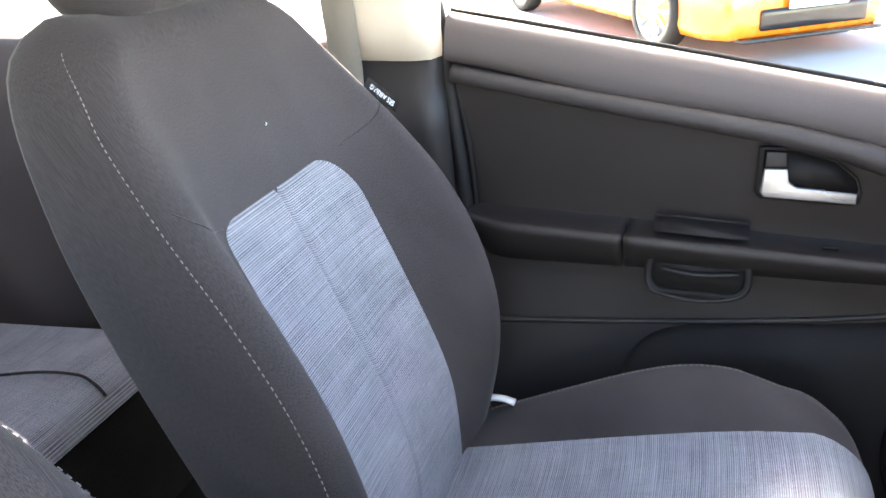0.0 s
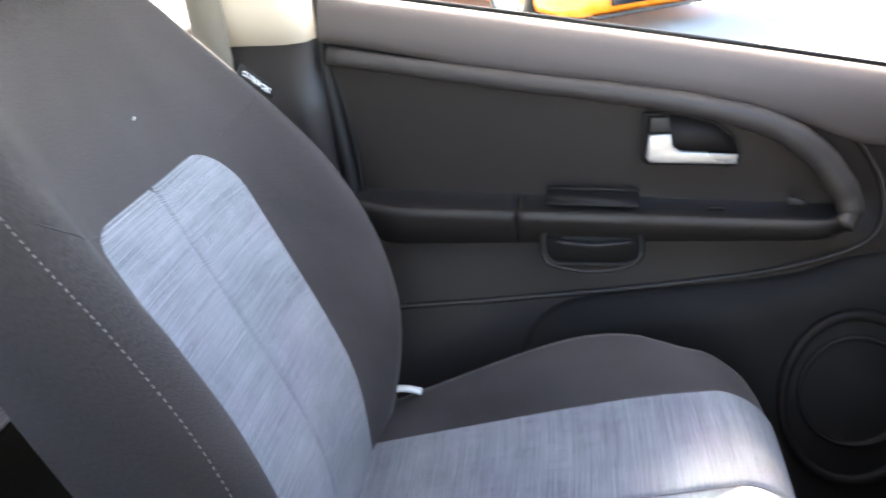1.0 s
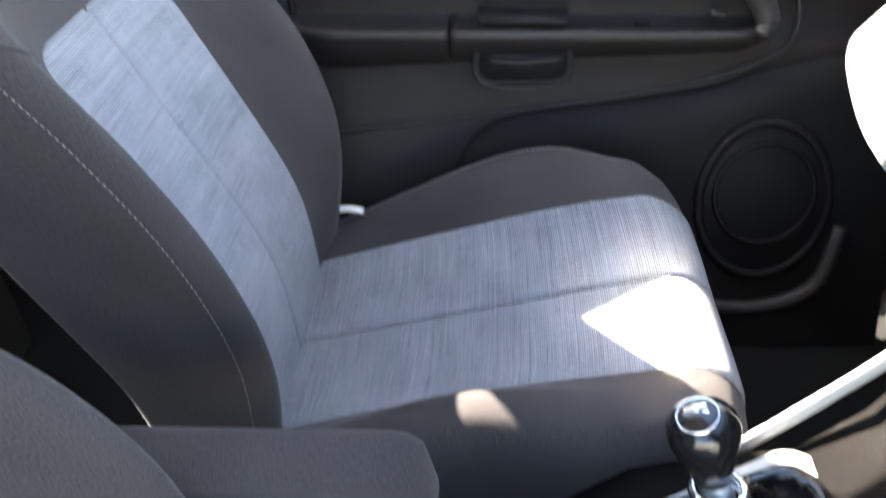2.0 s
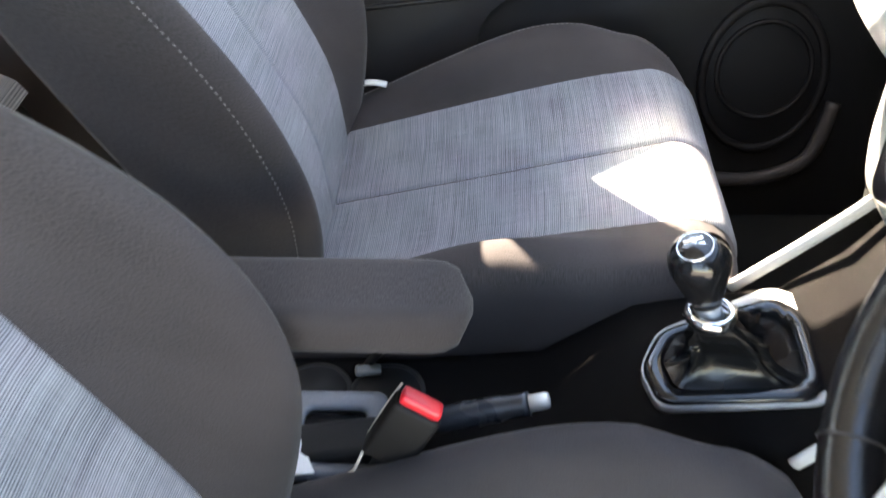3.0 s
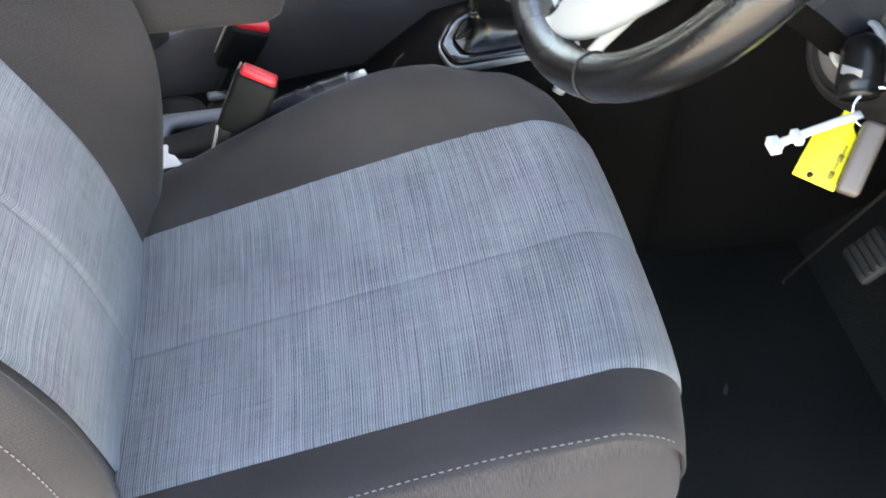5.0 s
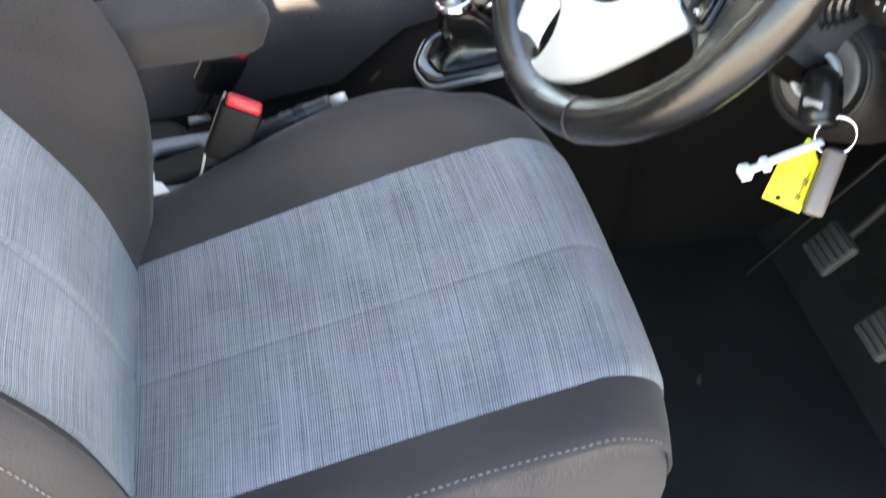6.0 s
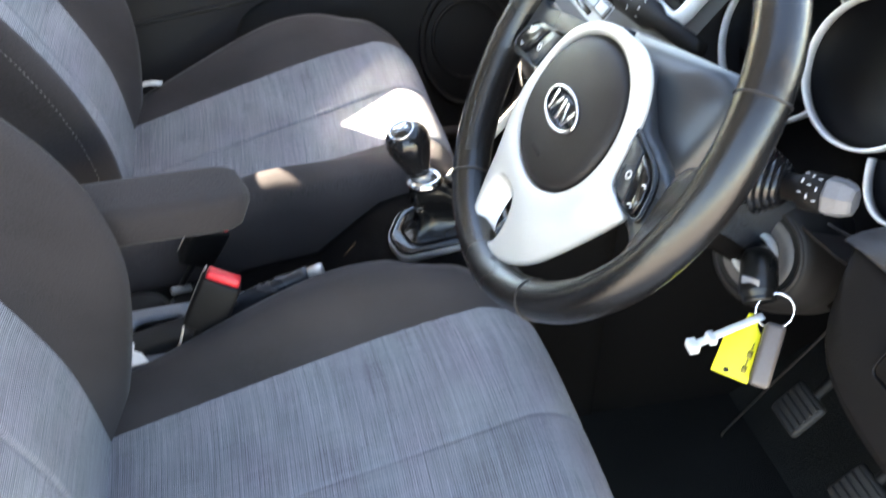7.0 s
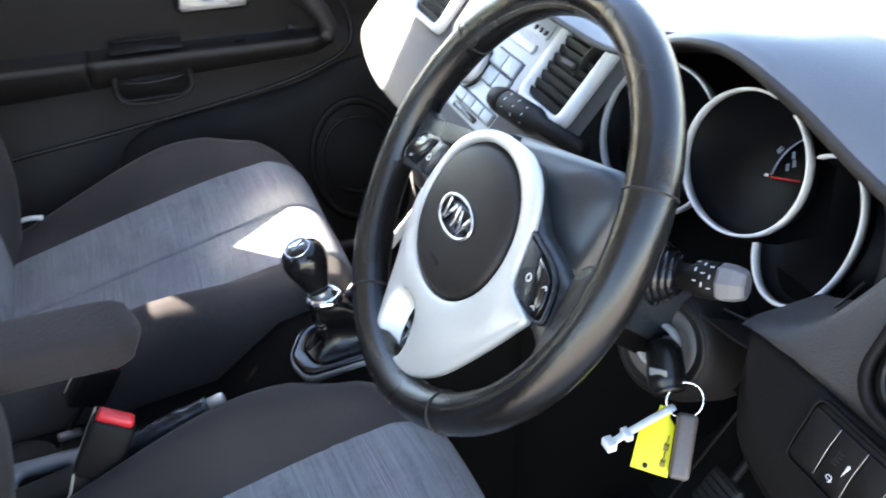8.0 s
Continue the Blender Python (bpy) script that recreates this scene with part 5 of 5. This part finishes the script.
def dial(cx, cy, rx, ry, z, over=None, gap=None):
    """over: the dial that lies before this one and hides a part of it; gap: degrees where its ring is open."""
    n = 96
    turn = [2 * math.pi * k / n for k in range(n + 1)]

    def clear(a):
        return over is None or math.hypot((cx + rx * math.cos(a) - over[0]) / (over[2] + 0.002), (cy + ry * math.sin(a) - over[1]) / (over[3] + 0.002)) > 1.0

    if over is not None:
        start = next(k for k in range(n) if clear(turn[k]) and not clear(turn[k - 1]))
        turn = [turn[(start + k) % n] for k in range(n)]
        turn = [a for a in turn if clear(a)]
    round_turn = turn
    if gap:
        turn = [radians(gap[1] + (360 - gap[1] + gap[0]) * k / n) for k in range(n + 1)]
    rows = []
    for dr, dz in ((0.0009, -0.004), (0.0009, 0.003), (0.0004, 0.0042), (-0.0012, 0.0042), (-0.0019, 0.003), (-0.0019, -0.004)):
        rows.append([CM @ Vector((cx + (rx + dr) * math.cos(a), cy + (ry + dr) * math.sin(a), z + dz)) for a in turn])
    put("dial_ring", grid(rows, closed_u=True), BRIGHT, cl, "silver dial ring")
    rows = [[CM @ Vector((cx + (rx - q) * k * math.cos(a), cy + (ry - q) * k * math.sin(a), zz)) for a in round_turn] for q, k, zz in ((0, 1, z), (0.006, 1, z - 0.020), (0, 0.01, z - 0.021))]
    put("dial_well", grid(rows), SCREEN, cl)


MAIN_DIAL = (0.0068, 0.0090, 0.0722, 0.0612)
dial(*MAIN_DIAL, 0.012, gap=(65.0, 85.0))
dial(0.0920, -0.0115, 0.0454, 0.0640, 0.004, MAIN_DIAL)
dial(-0.115, -0.020, 0.0900, 0.0720, 0.004, MAIN_DIAL)
arc = [CM @ Vector((0.068 + 0.0430 * math.cos(radians(d)), 0.0145 + 0.044 * math.sin(radians(d)), -0.006)) for d in range(128, 190, 6)]
put("dial_arc", tube(arc, 0.0023, 6, flat=0.3), DIALBLUE, cl, "pale printed gauge arc")
part("needle", block((0.032, 0.0016, 0.0010), CM @ pose(0.0405, 0.0115, -0.005, 0, 0, 19), 0.0003), RED, cl, "red gauge needle")
text_on("80", CM @ pose(0.0226, 0.0300, -0.005, 0, 0, 62), 0.0068, DIALBLUE, cl, "dial_figure")
part("dial_figure", block((0.0040, 0.0022, 0.0006), CM @ pose(0.0212, 0.0060, -0.005, 0, 0, 15), 0), PRINT, cl)
for k in range(3):
    part("dial_figure", block((0.003, 0.006, 0.0006), CM @ pose(0.0375 + 0.0045 * (k % 2), 0.0210 + 0.0055 * k, -0.005, 0, 0, 30), 0), DIALBLUE, cl)
part("side_mark", block((0.016, 0.003, 0.003), CM @ pose(-0.068, -0.060, 0.006), 0.001), SILVER, cl)
bo = smooth_loop([(-0.212, -0.03), (-0.19, 0.040), (-0.10, 0.076), (0.0, 0.090), (0.10, 0.073), (0.172, 0.046), (0.194, -0.03), (0.150, -0.092), (0.03, -0.108), (-0.08, -0.105), (-0.165, -0.085)], 48)
part("cluster_face", plate(bo, CM @ pose(0, 0, -0.022), 0.004, 0), SCREEN, cl)
rows = [[CM @ Vector((x * k, y * k + dy, z)) for x, y in bo] for k, dy, z in ((0.98, 0, -0.022), (1.0, 0, 0.0), (1.01, 0.0, 0.045))]
rows += [[CM @ Vector((x * (k if y > -0.02 else 1.015), y * (k if y > -0.02 else 1.015) + dy, z if y > -0.02 else 0.046)) for x, y in bo] for k, dy, z in ((1.02, 0.0, 0.054), (1.04, 0.002, 0.052))]
put("hood_shell", grid(rows, closed_v=True), PLASTIC2, cl)

put("bezel_trim", tube([CM @ Vector((x, y, 0.022)) for x, y in ((0.070, -0.100), (0.092, -0.0945), (0.1185, -0.0845), (0.142, -0.0664), (0.158, -0.040), (0.168, -0.012))], 0.0011, 8, 30), PLASTIC2, cl, "thin dark trim line")

# ---- dashboard ----
dash = thing("dashboard", (0.65, 0.0, 0.4), "dark grained dashboard with silver centre panel", "dashboard")
rows, lip_rows = [], []
for i in range(73):
    y = -0.74 + 1.48 * i / 72
    left = 1 / (1 + math.exp(-(y - 0.42) / 0.03))
    xe = 0.50 + 0.10 * left
    ze = lerp(y, [(-0.74, 0.798), (-0.60, 0.801), (-0.562, 0.807), (-0.531, 0.815), (-0.485, 0.829), (-0.442, 0.838), (-0.415, 0.842), (-0.382, 0.841), (-0.332, 0.828), (-0.29, 0.808), (-0.24, 0.789), (-0.15, 0.785), (0.3, 0.790)]) - 0.02 * left
    zc = lerp(y, [(-0.74, 0.815), (-0.56, 0.828), (-0.485, 0.843), (-0.431, 0.846), (-0.383, 0.834), (-0.333, 0.820), (-0.277, 0.803), (-0.238, 0.790), (-0.17, 0.785), (0.3, 0.80)])
    rows.append([(1.10, y, 0.835), (0.95, y, 0.815), (0.85, y, 0.800), (0.76, y, 0.5 * zc + 0.39), (0.69, y, zc - 0.012), (0.655, y, zc - 0.003), (0.62, y, zc), (0.58, y, 0.72 * zc + 0.28 * ze + 0.003), (xe + 0.045, y, 0.5 * zc + 0.5 * ze + 0.005), (xe + 0.016, y, ze + 0.0035), (xe + 0.006, y, ze), (xe + 0.003, y, ze - 0.003)])
    drop = lerp(y, [(-0.74, 0.012), (-0.56, 0.012), (-0.47, 0.012), (-0.42, 0.011), (-0.38, 0.009), (-0.33, 0.007), (0.3, 0.007)])
    lip_rows.append([(xe + 0.012, y, ze - 0.002), (xe + 0.0035, y, ze - 0.0015), (xe + 0.0005, y, ze - 0.004), (xe, y, ze - 0.006), (xe + 0.003, y, ze - drop), (xe + 0.008, y, ze - drop - 0.003), (xe + 0.06, y, ze - drop + 0.004)])
put("hood_lip", grid(lip_rows), HOODLIP, dash, "dull brown black lip of the dial hood")
put("top_pad", grid(rows), DASHPAD, dash, "charcoal grained top pad")


def face_rows(ya, yb, xa, k, za, zb, n=10):
    rows = []
    for i in range(n):
        y = ya + (yb - ya) * i / (n - 1)
        rows.append([(xa + k * (zb - 0.6) + 0.03, y, zb + 0.002), (xa + k * (zb - 0.6), y, zb - 0.01), (xa + k * ((za + zb) / 2 - 0.6) - 0.006, y, (za + zb) / 2), (xa + k * (za - 0.6), y, za + 0.02), (xa + k * (za - 0.6) + 0.02, y, za), (xa + k * (za - 0.6) + 0.20, y, za + 0.02)])
    return rows


# the driver's end of the dashboard: its top edge dips round the dials, its foot turns in above the knees
rows, low_rows = [], []
for i in range(25):
    y = -0.74 + 0.233 * i / 24
    zt = lerp(y, [(-0.74, 0.815), (-0.63, 0.805), (-0.60, 0.785), (-0.580, 0.745), (-0.573, 0.729), (-0.567, 0.715), (-0.557, 0.700), (-0.542, 0.686), (-0.522, 0.676), (-0.507, 0.671)])
    zb = lerp(y, [(-0.74, 0.575), (-0.62, 0.576), (-0.575, 0.583), (-0.545, 0.598), (-0.530, 0.625), (-0.515, 0.664)])
    zm = min(0.670, zt - 0.004)

    def xf(z):
        return 0.442 + 0.40 * (z - 0.6)

    rows.append([(xf(zt) + 0.07, y, zt + 0.004), (xf(zt) + 0.010, y, zt + 0.001), (xf(zt) + 0.002, y, zt - 0.002)] + [(xf(zt + (zm - zt) * f) - 0.003 * math.sin(math.pi * f), y, zt - 0.004 + (zm + 0.004 - zt) * f) for f in (0.15, 0.4, 0.65, 0.9)] + [(xf(zm) + 0.003, y, zm + 0.0005), (xf(zm) + 0.03, y, zm)])
    zl = max(zm - 0.003, zb + 0.004)
    low_rows.append([(xf(zl) + 0.03, y, zl), (xf(zl) + 0.005, y, zl - 0.0005)] + [(xf(zl + (zb - zl) * f) + 0.0025, y, zl - 0.003 + (zb + 0.006 - zl) * f) for f in (0.05, 0.3, 0.6, 0.9)] + [(xf(zb) + 0.008, y, zb), (xf(zb) + 0.10, y, zb + 0.01)])
put("lower_face", grid(rows), PEBBLE, dash, "charcoal grained end panel")
put("lower_cover", grid(low_rows), PLASTIC, dash, "smooth black lower cover")
put("knee_panel", grid(face_rows(-0.74, -0.13, 0.535, 0.30, 0.53, 0.665)), SHADEBLACK, dash, "knee panel below the column, shade put into its black")
put("left_face", grid(face_rows(0.30, 0.74, 0.640, 0.10, 0.36, 0.77)), SHADEBLACK, dash, "dark glove box side of the dashboard")
# outer air vent and switch panel at the door end
vm = frame_of((0.4865, -0.664, 0.730), (0, -1, 0), (0.37, 0, 0.93))
put("side_vent", ring_plate(rounded(0.11, 0.10, 0.03), rounded(0.096, 0.086, 0.026), vm, 0.008), PLASTIC, dash)
put("side_vent_ring", ring_plate(rounded(0.082, 0.072, 0.022), rounded(0.076, 0.066, 0.02), vm @ pose(0, 0, 0.002), 0.007), PLASTIC2, dash)
part("vent_floor", plate(rounded(0.094, 0.084, 0.025), vm, 0.002, 0), RUBBER, dash)
for k in range(4):
    part("vent_slat", block((0.07, 0.012, 0.002), vm @ pose(0, -0.024 + 0.016 * k, 0.004, 35, 0, 0), 0.0005), PLASTIC, dash)
sm = frame_of((0.4570, -0.6395, 0.647), (0, -1, 0), (0.37, 0, 0.93))
sp = part("switch_plate", plate(rounded(0.085, 0.046, 0.005), sm, 0.004, 0.001), PLASTIC, dash, "dark panel with dimmer switches")
put("switch_frame", ring_plate(rounded(0.0905, 0.0515, 0.007), rounded(0.0865, 0.0475, 0.0055), sm, 0.0052), PLASTIC, sp, "raised rim round the switches")
for k, (ua, ub) in enumerate(((-0.0415, -0.0190), (-0.0180, 0.0040), (0.0050, 0.0265), (0.0275, 0.0410))):
    c = part("switch", plate(rounded(ub - ua, 0.039, 0.0015), sm @ pose((ua + ub) / 2, 0, 0.003), 0.0035, 0.0008), PLASTIC, sp)
    if k == 0:
        continue
    put("switch_edge", tube([sm @ Vector((ua - 0.0005, -0.0185, 0.0060)), sm @ Vector((ua - 0.0012, 0.0, 0.0064)), sm @ Vector((ua - 0.0005, 0.0185, 0.0060))], 0.00035, 6, 10), STEEL, c)
    um = (ua + ub) / 2
    put("symbol", ring_plate(oval(0.0026, 0.0018, 18, um - 0.001, -0.0120), oval(0.0019, 0.0011, 18, um - 0.001, -0.0120), sm @ pose(0, 0, 0.0066), 0.0003), PRINT, c)
    part("symbol", block((0.0030, 0.0009, 0.0003), sm @ pose(um + 0.0006, -0.0142, 0.0067, 0, 0, 40), 0), PRINT, c)
    if k == 1:
        for n in range(4):
            part("thumbwheel_rib", block((0.0042, 0.0014, 0.0016), sm @ pose(um - 0.0035 + 0.0003 * n, -0.002 + 0.0028 * n, 0.0066), 0.0004), PLASTIC2, c)
        part("wedge_mark", plate([(um + 0.0052, -0.0058), (um + 0.0075, 0.0030), (um + 0.0062, 0.0042), (um + 0.0050, 0.0034)], sm @ pose(0, 0, 0.0064), 0.0005, 0), PRINT, c)

# centre stack
SM = frame_of((0.460, 0.0, 0.660), (0, -1, 0), (0.64, 0, 0.77))


def stack_rows():
    rows = []
    for i in range(37):
        r = -0.446 + 0.641 * i / 36
        e = min(1.0, max(0.0, (r + 0.446) / 0.09))
        curve = -0.055 * (1 - math.sqrt(max(0.0, 1 - (1 - e) ** 2)))
        e2 = min(1.0, max(0.0, (0.195 - r) / 0.03))
        curve -= 0.02 * (1 - math.sqrt(max(0.0, 1 - (1 - e2) ** 2)))
        low = lerp(-r, [(0.0, -0.078), (0.15, -0.080), (0.19, -0.080), (0.25, -0.077), (0.310, -0.066), (0.37, -0.048), (0.425, -0.020), (0.446, 0.0)])
        rows.append([SM @ Vector((r, u, curve - 0.05 * (1 if j == 0 else 0) - (0.10 if j == 0 else 0))) for j, u in enumerate([low - 0.014, low - 0.004, low + 0.012, low + 0.3 * (0.15 - low), low + 0.6 * (0.15 - low), 0.14, 0.152])])
    return rows


put("centre_panel", grid(stack_rows()), DIMSILVER, dash, "silver painted centre panel in the sun")


def vent(cx, cy, w, h, ang=0):
    m = SM @ pose(cx, cy, 0.001, 0, 0, ang)
    v = put("air_vent", ring_plate(rounded(w, h, 0.014), rounded(w - 0.027, h - 0.018, 0.009), m, 0.012), SUNSILVER, dash, "silver framed air vent with dark slats")
    part("vent_floor", plate(rounded(w - 0.024, h - 0.016, 0.009), m, 0.0015, 0), VENTBLACK, v)
    n = 8
    for k in range(n):
        part("vent_slat", block((w - 0.028, 0.0095, 0.0018), m @ pose(0, -(h - 0.030) / 2 + (h - 0.030) * k / (n - 1), 0.0060, 22, 0, 0), 0.0005), VENTBLACK, v)
    part("vent_thumb", block((0.026, 0.009, 0.007), m @ pose(0.002, 0.008, 0.0115), 0.003), PLASTIC2, v)


vent(0.1475, 0.0855, 0.102, 0.106)
vent(-0.20, 0.085, 0.116, 0.118)
part("radio_face", plate(rounded(0.142, 0.155, 0.008), SM @ pose(0.010, 0.0475, -0.001), 0.0016, 0.0004), RADIO, dash, "grey radio face")
# radio: rows of pale buttons set in dark gaps
for v, u0, u1, n, h in ((0.053, -0.002, 0.064, 2, 0.021), (0.0305, 0.006, 0.066, 2, 0.020), (-0.0085, -0.022, 0.078, 4, 0.014)):
    w = (u1 - u0) / n
    part("button_gap", plate(rounded(u1 - u0 + 0.003, h + 0.003, 0.003), SM @ pose((u0 + u1) / 2, v, 0.0004), 0.0012, 0), GRAPHITE, dash)
    for k in range(n):
        part("button", plate(rounded(w - 0.0022, h - 0.001, 0.002), SM @ pose(u0 + w * (k + 0.5), v, 0.001), 0.0036, 0.001), KEYGREY, dash)
part("disc_slot", plate(rounded(0.064, 0.0075, 0.003), SM @ pose(0.018, -0.0225, 0.0006), 0.0022, 0.0005), GLOSS, dash, "dark slot")
part("silver_bar", plate(rounded(0.068, 0.011, 0.003), SM @ pose(0.031, 0.084, 0.001), 0.004, 0.001), WHITE, dash, "bright display strip")
part("display", plate(rounded(0.085, 0.022, 0.004), SM @ pose(0.030, 0.110, 0.0006), 0.002, 0.0005), KEYGREY, dash, "small grey display")
for k in range(3):
    part("display_mark", block((0.007, 0.006, 0.0006), SM @ pose(0.040 + 0.012 * k, 0.106, 0.0028), 0), GLOSS, dash)
m = SM @ pose(-0.024, 0.028, 0.001)
put("knob_ring", ring_plate(oval(0.030, 0.030), oval(0.025, 0.025), m, 0.003), GLOSS, dash)
put("knob", lathe([(0.0250, 0.0), (0.0240, 0.014), (0.021, 0.018), (0.001, 0.018)], m.translation, m.to_3x3() @ Vector((0, 0, 1)), 32), SUNSILVER, dash, "round silver control knob")
part("panel_gap", block((0.0022, 0.12, 0.001), SM @ pose(-0.062, 0.060, 0.0006, 0, 0, -4), 0), RUBBER, dash)
# lower part of the stack: silver frame round a dark panel with two knobs
rows = []
for i in range(25):
    y = -0.168 + 0.346 * i / 24
    e = max(0.0, abs(y - 0.005) - 0.12) / 0.053
    zb = 0.448 + 0.024 * min(1.0, e) ** 2
    xf = 0.424 + 0.012 * min(1.0, e) ** 2
    rows.append([(xf + 0.004, y, 0.606), (xf - 0.004, y, 0.56), (xf - 0.002, y, zb + 0.03), (xf + 0.002, y, zb + 0.006), (xf + 0.012, y, zb), (xf + 0.10, y, zb + 0.01)])
put("stack_frame", grid(rows, caps=True), DIMSILVER, dash, "silver painted frame of the lower stack")
LM = frame_of((0.4205, 0.005, 0.520), (0, -1, 0), (-0.04, 0, 1))
part("control_panel", plate(rounded(0.215, 0.105, 0.016), LM, 0.004, 0.0015), GLOSS, dash, "gloss black heater control panel")
for cx in (-0.051, 0.051):
    m = LM @ pose(cx, 0.012, 0.004)
    put("control_ring", ring_plate(oval(0.029, 0.029), oval(0.0235, 0.0235), m, 0.008), CHROME, dash)
    put("control_knob", lathe([(0.0220, 0.0), (0.0205, 0.010), (0.018, 0.012), (0.001, 0.012)], m.translation, m.to_3x3() @ Vector((0, 0, 1)), 28), PLASTIC2, dash)
for k in range(4):
    part("control_button", plate(rounded(0.020, 0.012, 0.002), LM @ pose(-0.033 + 0.022 * k, -0.036, 0.003), 0.004, 0.001), PLASTIC2, dash)

# ---- pedals ----
for (px, py, pz, w) in ((0.700, -0.292, 0.147, 0.058), (0.700, -0.430, 0.147, 0.058)):
    pd = thing("pedal", (px, py, 0.12), "grey ribbed rubber foot pedal", "pedal", "foot pedals")
    m = pose(px, py, pz, 0, 38, 0)
    part("pad", block((0.014, w, 0.060), m, 0.008), PEDAL, pd)
    for k in range(5):
        part("rib", block((0.004, w - 0.01, 0.006), m @ pose(-0.008, 0, -0.021 + 0.0105 * k), 0.001), PEDAL, pd)
    put("pedal_arm", tube([(px + 0.01, py, pz), (px + 0.07, py, pz + 0.12), (px + 0.10, py, pz + 0.32)], 0.007, 8, 10), RUBBER, pd)
wire = thing("release_cable", (0.655, -0.217, 0.0), "thin dark cable running down to the black carpet", "cable")
put("cable", tube([(0.656, -0.214, 0.004), (0.64, -0.2375, 0.052), (0.64, -0.270, 0.145), (0.64, -0.298, 0.225), (0.64, -0.316, 0.275), (0.643, -0.345, 0.36), (0.65, -0.38, 0.47)], 0.0018, 8, 24), PLASTIC2, wire)

fleck = thing("lint_fleck", (-0.330, 0.387, 0.76), "tiny white lint fleck on the seat back", "litter")
part("fibre", block((0.0016, 0.0016, 0.0040), pose(back_front(0.02, 0.76, 0.47, (1, 1)) + 0.0012, 0.387, 0.76, 20, 30, 0), 0.0004), WHITE, fleck)
scrap = thing("paper_scrap", (0.514, -0.368, 0.0), "tiny pale scrap lying on the black carpet", "litter")
part("paper", plate([(-0.009, -0.002), (0.004, -0.003), (0.010, 0.0), (0.003, 0.003), (-0.007, 0.003)], pose(0.514, -0.368, 0.0005, 0, 0, 65), 0.0012, 0.0003), PEDAL, scrap)

# ---- outside ----
bm = bmesh.new()
bmesh.ops.create_grid(bm, x_segments=4, y_segments=4, size=400)
bmesh.ops.translate(bm, vec=(0, 0, -0.38), verts=bm.verts)
tagged(part("ground", bm, ASPHALT, smooth=False), "pale sunlit concrete ground", "ground", kind="structure")

car = thing("parked_car", (0.3, 6.4, -0.38), "bright orange parked car seen from its front corner", "car")
HM = pose(0.68, 6.45, -0.38, 0, 0, 38)      # x to the car's left, -y ahead of it
rows = []
for y, w, z0, z1, z2 in ((0.0, 0.62, 0.20, 0.42, 0.58), (0.05, 0.74, 0.17, 0.50, 0.66), (0.25, 0.82, 0.16, 0.60, 0.74), (0.8, 0.85, 0.17, 0.66, 0.86), (1.3, 0.86, 0.18, 0.70, 0.95), (1.9, 0.86, 0.18, 0.72, 1.38), (2.9, 0.86, 0.18, 0.74, 1.44), (3.7, 0.84, 0.22, 0.74, 1.25), (4.1, 0.76, 0.28, 0.72, 0.90)):
    half = [(w * 0.94, z0), (w, z0 + 0.08), (w, (z0 + z1) / 2), (w * 0.98, z1), (w * 0.80, z2 - 0.02), (w * 0.70, z2), (0.0, z2 + 0.01)]
    loop = [(x, z) for x, z in half] + [(-x, z) for x, z in half[-2::-1]]
    rows.append([HM @ Vector((x, y, z)) for x, z in loop])
put("body", grid(rows, closed_v=True, caps=True), ORANGE, car, "orange painted body")
part("bumper_intake", block((0.95, 0.05, 0.15), HM @ pose(0.0, -0.012, 0.30), 0.03), GLOSS, car)
part("splitter", block((1.25, 0.16, 0.03), HM @ pose(0.0, 0.03, 0.165), 0.012), GLOSS, car)
part("upper_plate", block((0.52, 0.02, 0.115), HM @ pose(0.0, -0.045, 0.425), 0.005), WHITE, car)
for s in (-1, 1):
    part("headlight", block((0.26, 0.16, 0.14), HM @ pose(0.60 * s, 0.10, 0.55, 0, 0, -30 * s), 0.05), GLOSS, car, "dark headlight")
    part("fog_light", block((0.10, 0.05, 0.07), HM @ pose(0.56 * s, 0.03, 0.33), 0.02), GLOSS, car)
    for wy in (0.78, 3.25):
        c = HM @ Vector((0.80 * s, wy, 0.315))
        ax = HM.to_3x3() @ Vector((s, 0, 0))
        w = put("wheel", lathe([(0.20, -0.10), (0.30, -0.09), (0.315, -0.06), (0.315, 0.04), (0.300, 0.065), (0.235, 0.07), (0.225, 0.05)], c, ax, 40, caps=False), RUBBER, car, "dark tyre")
        put("wheel_rim", lathe([(0.230, 0.045), (0.235, 0.066), (0.222, 0.062), (0.215, 0.02), (0.001, 0.0)], c, ax, 40, caps=False), STEEL, w)
        turn = ax.to_track_quat("Z", "Y").to_matrix().to_4x4()
        for k in range(10):
            part("spoke", block((0.20, 0.022, 0.02), Matrix.Translation(c) @ turn @ pose(0, 0, 0, 0, 0, 36 * k) @ pose(0.115, 0, 0.050), 0.005), SILVER, w)
        put("hub_cap", lathe([(0.04, 0.04), (0.038, 0.062), (0.001, 0.066)], c, ax, 16), SILVER, w)
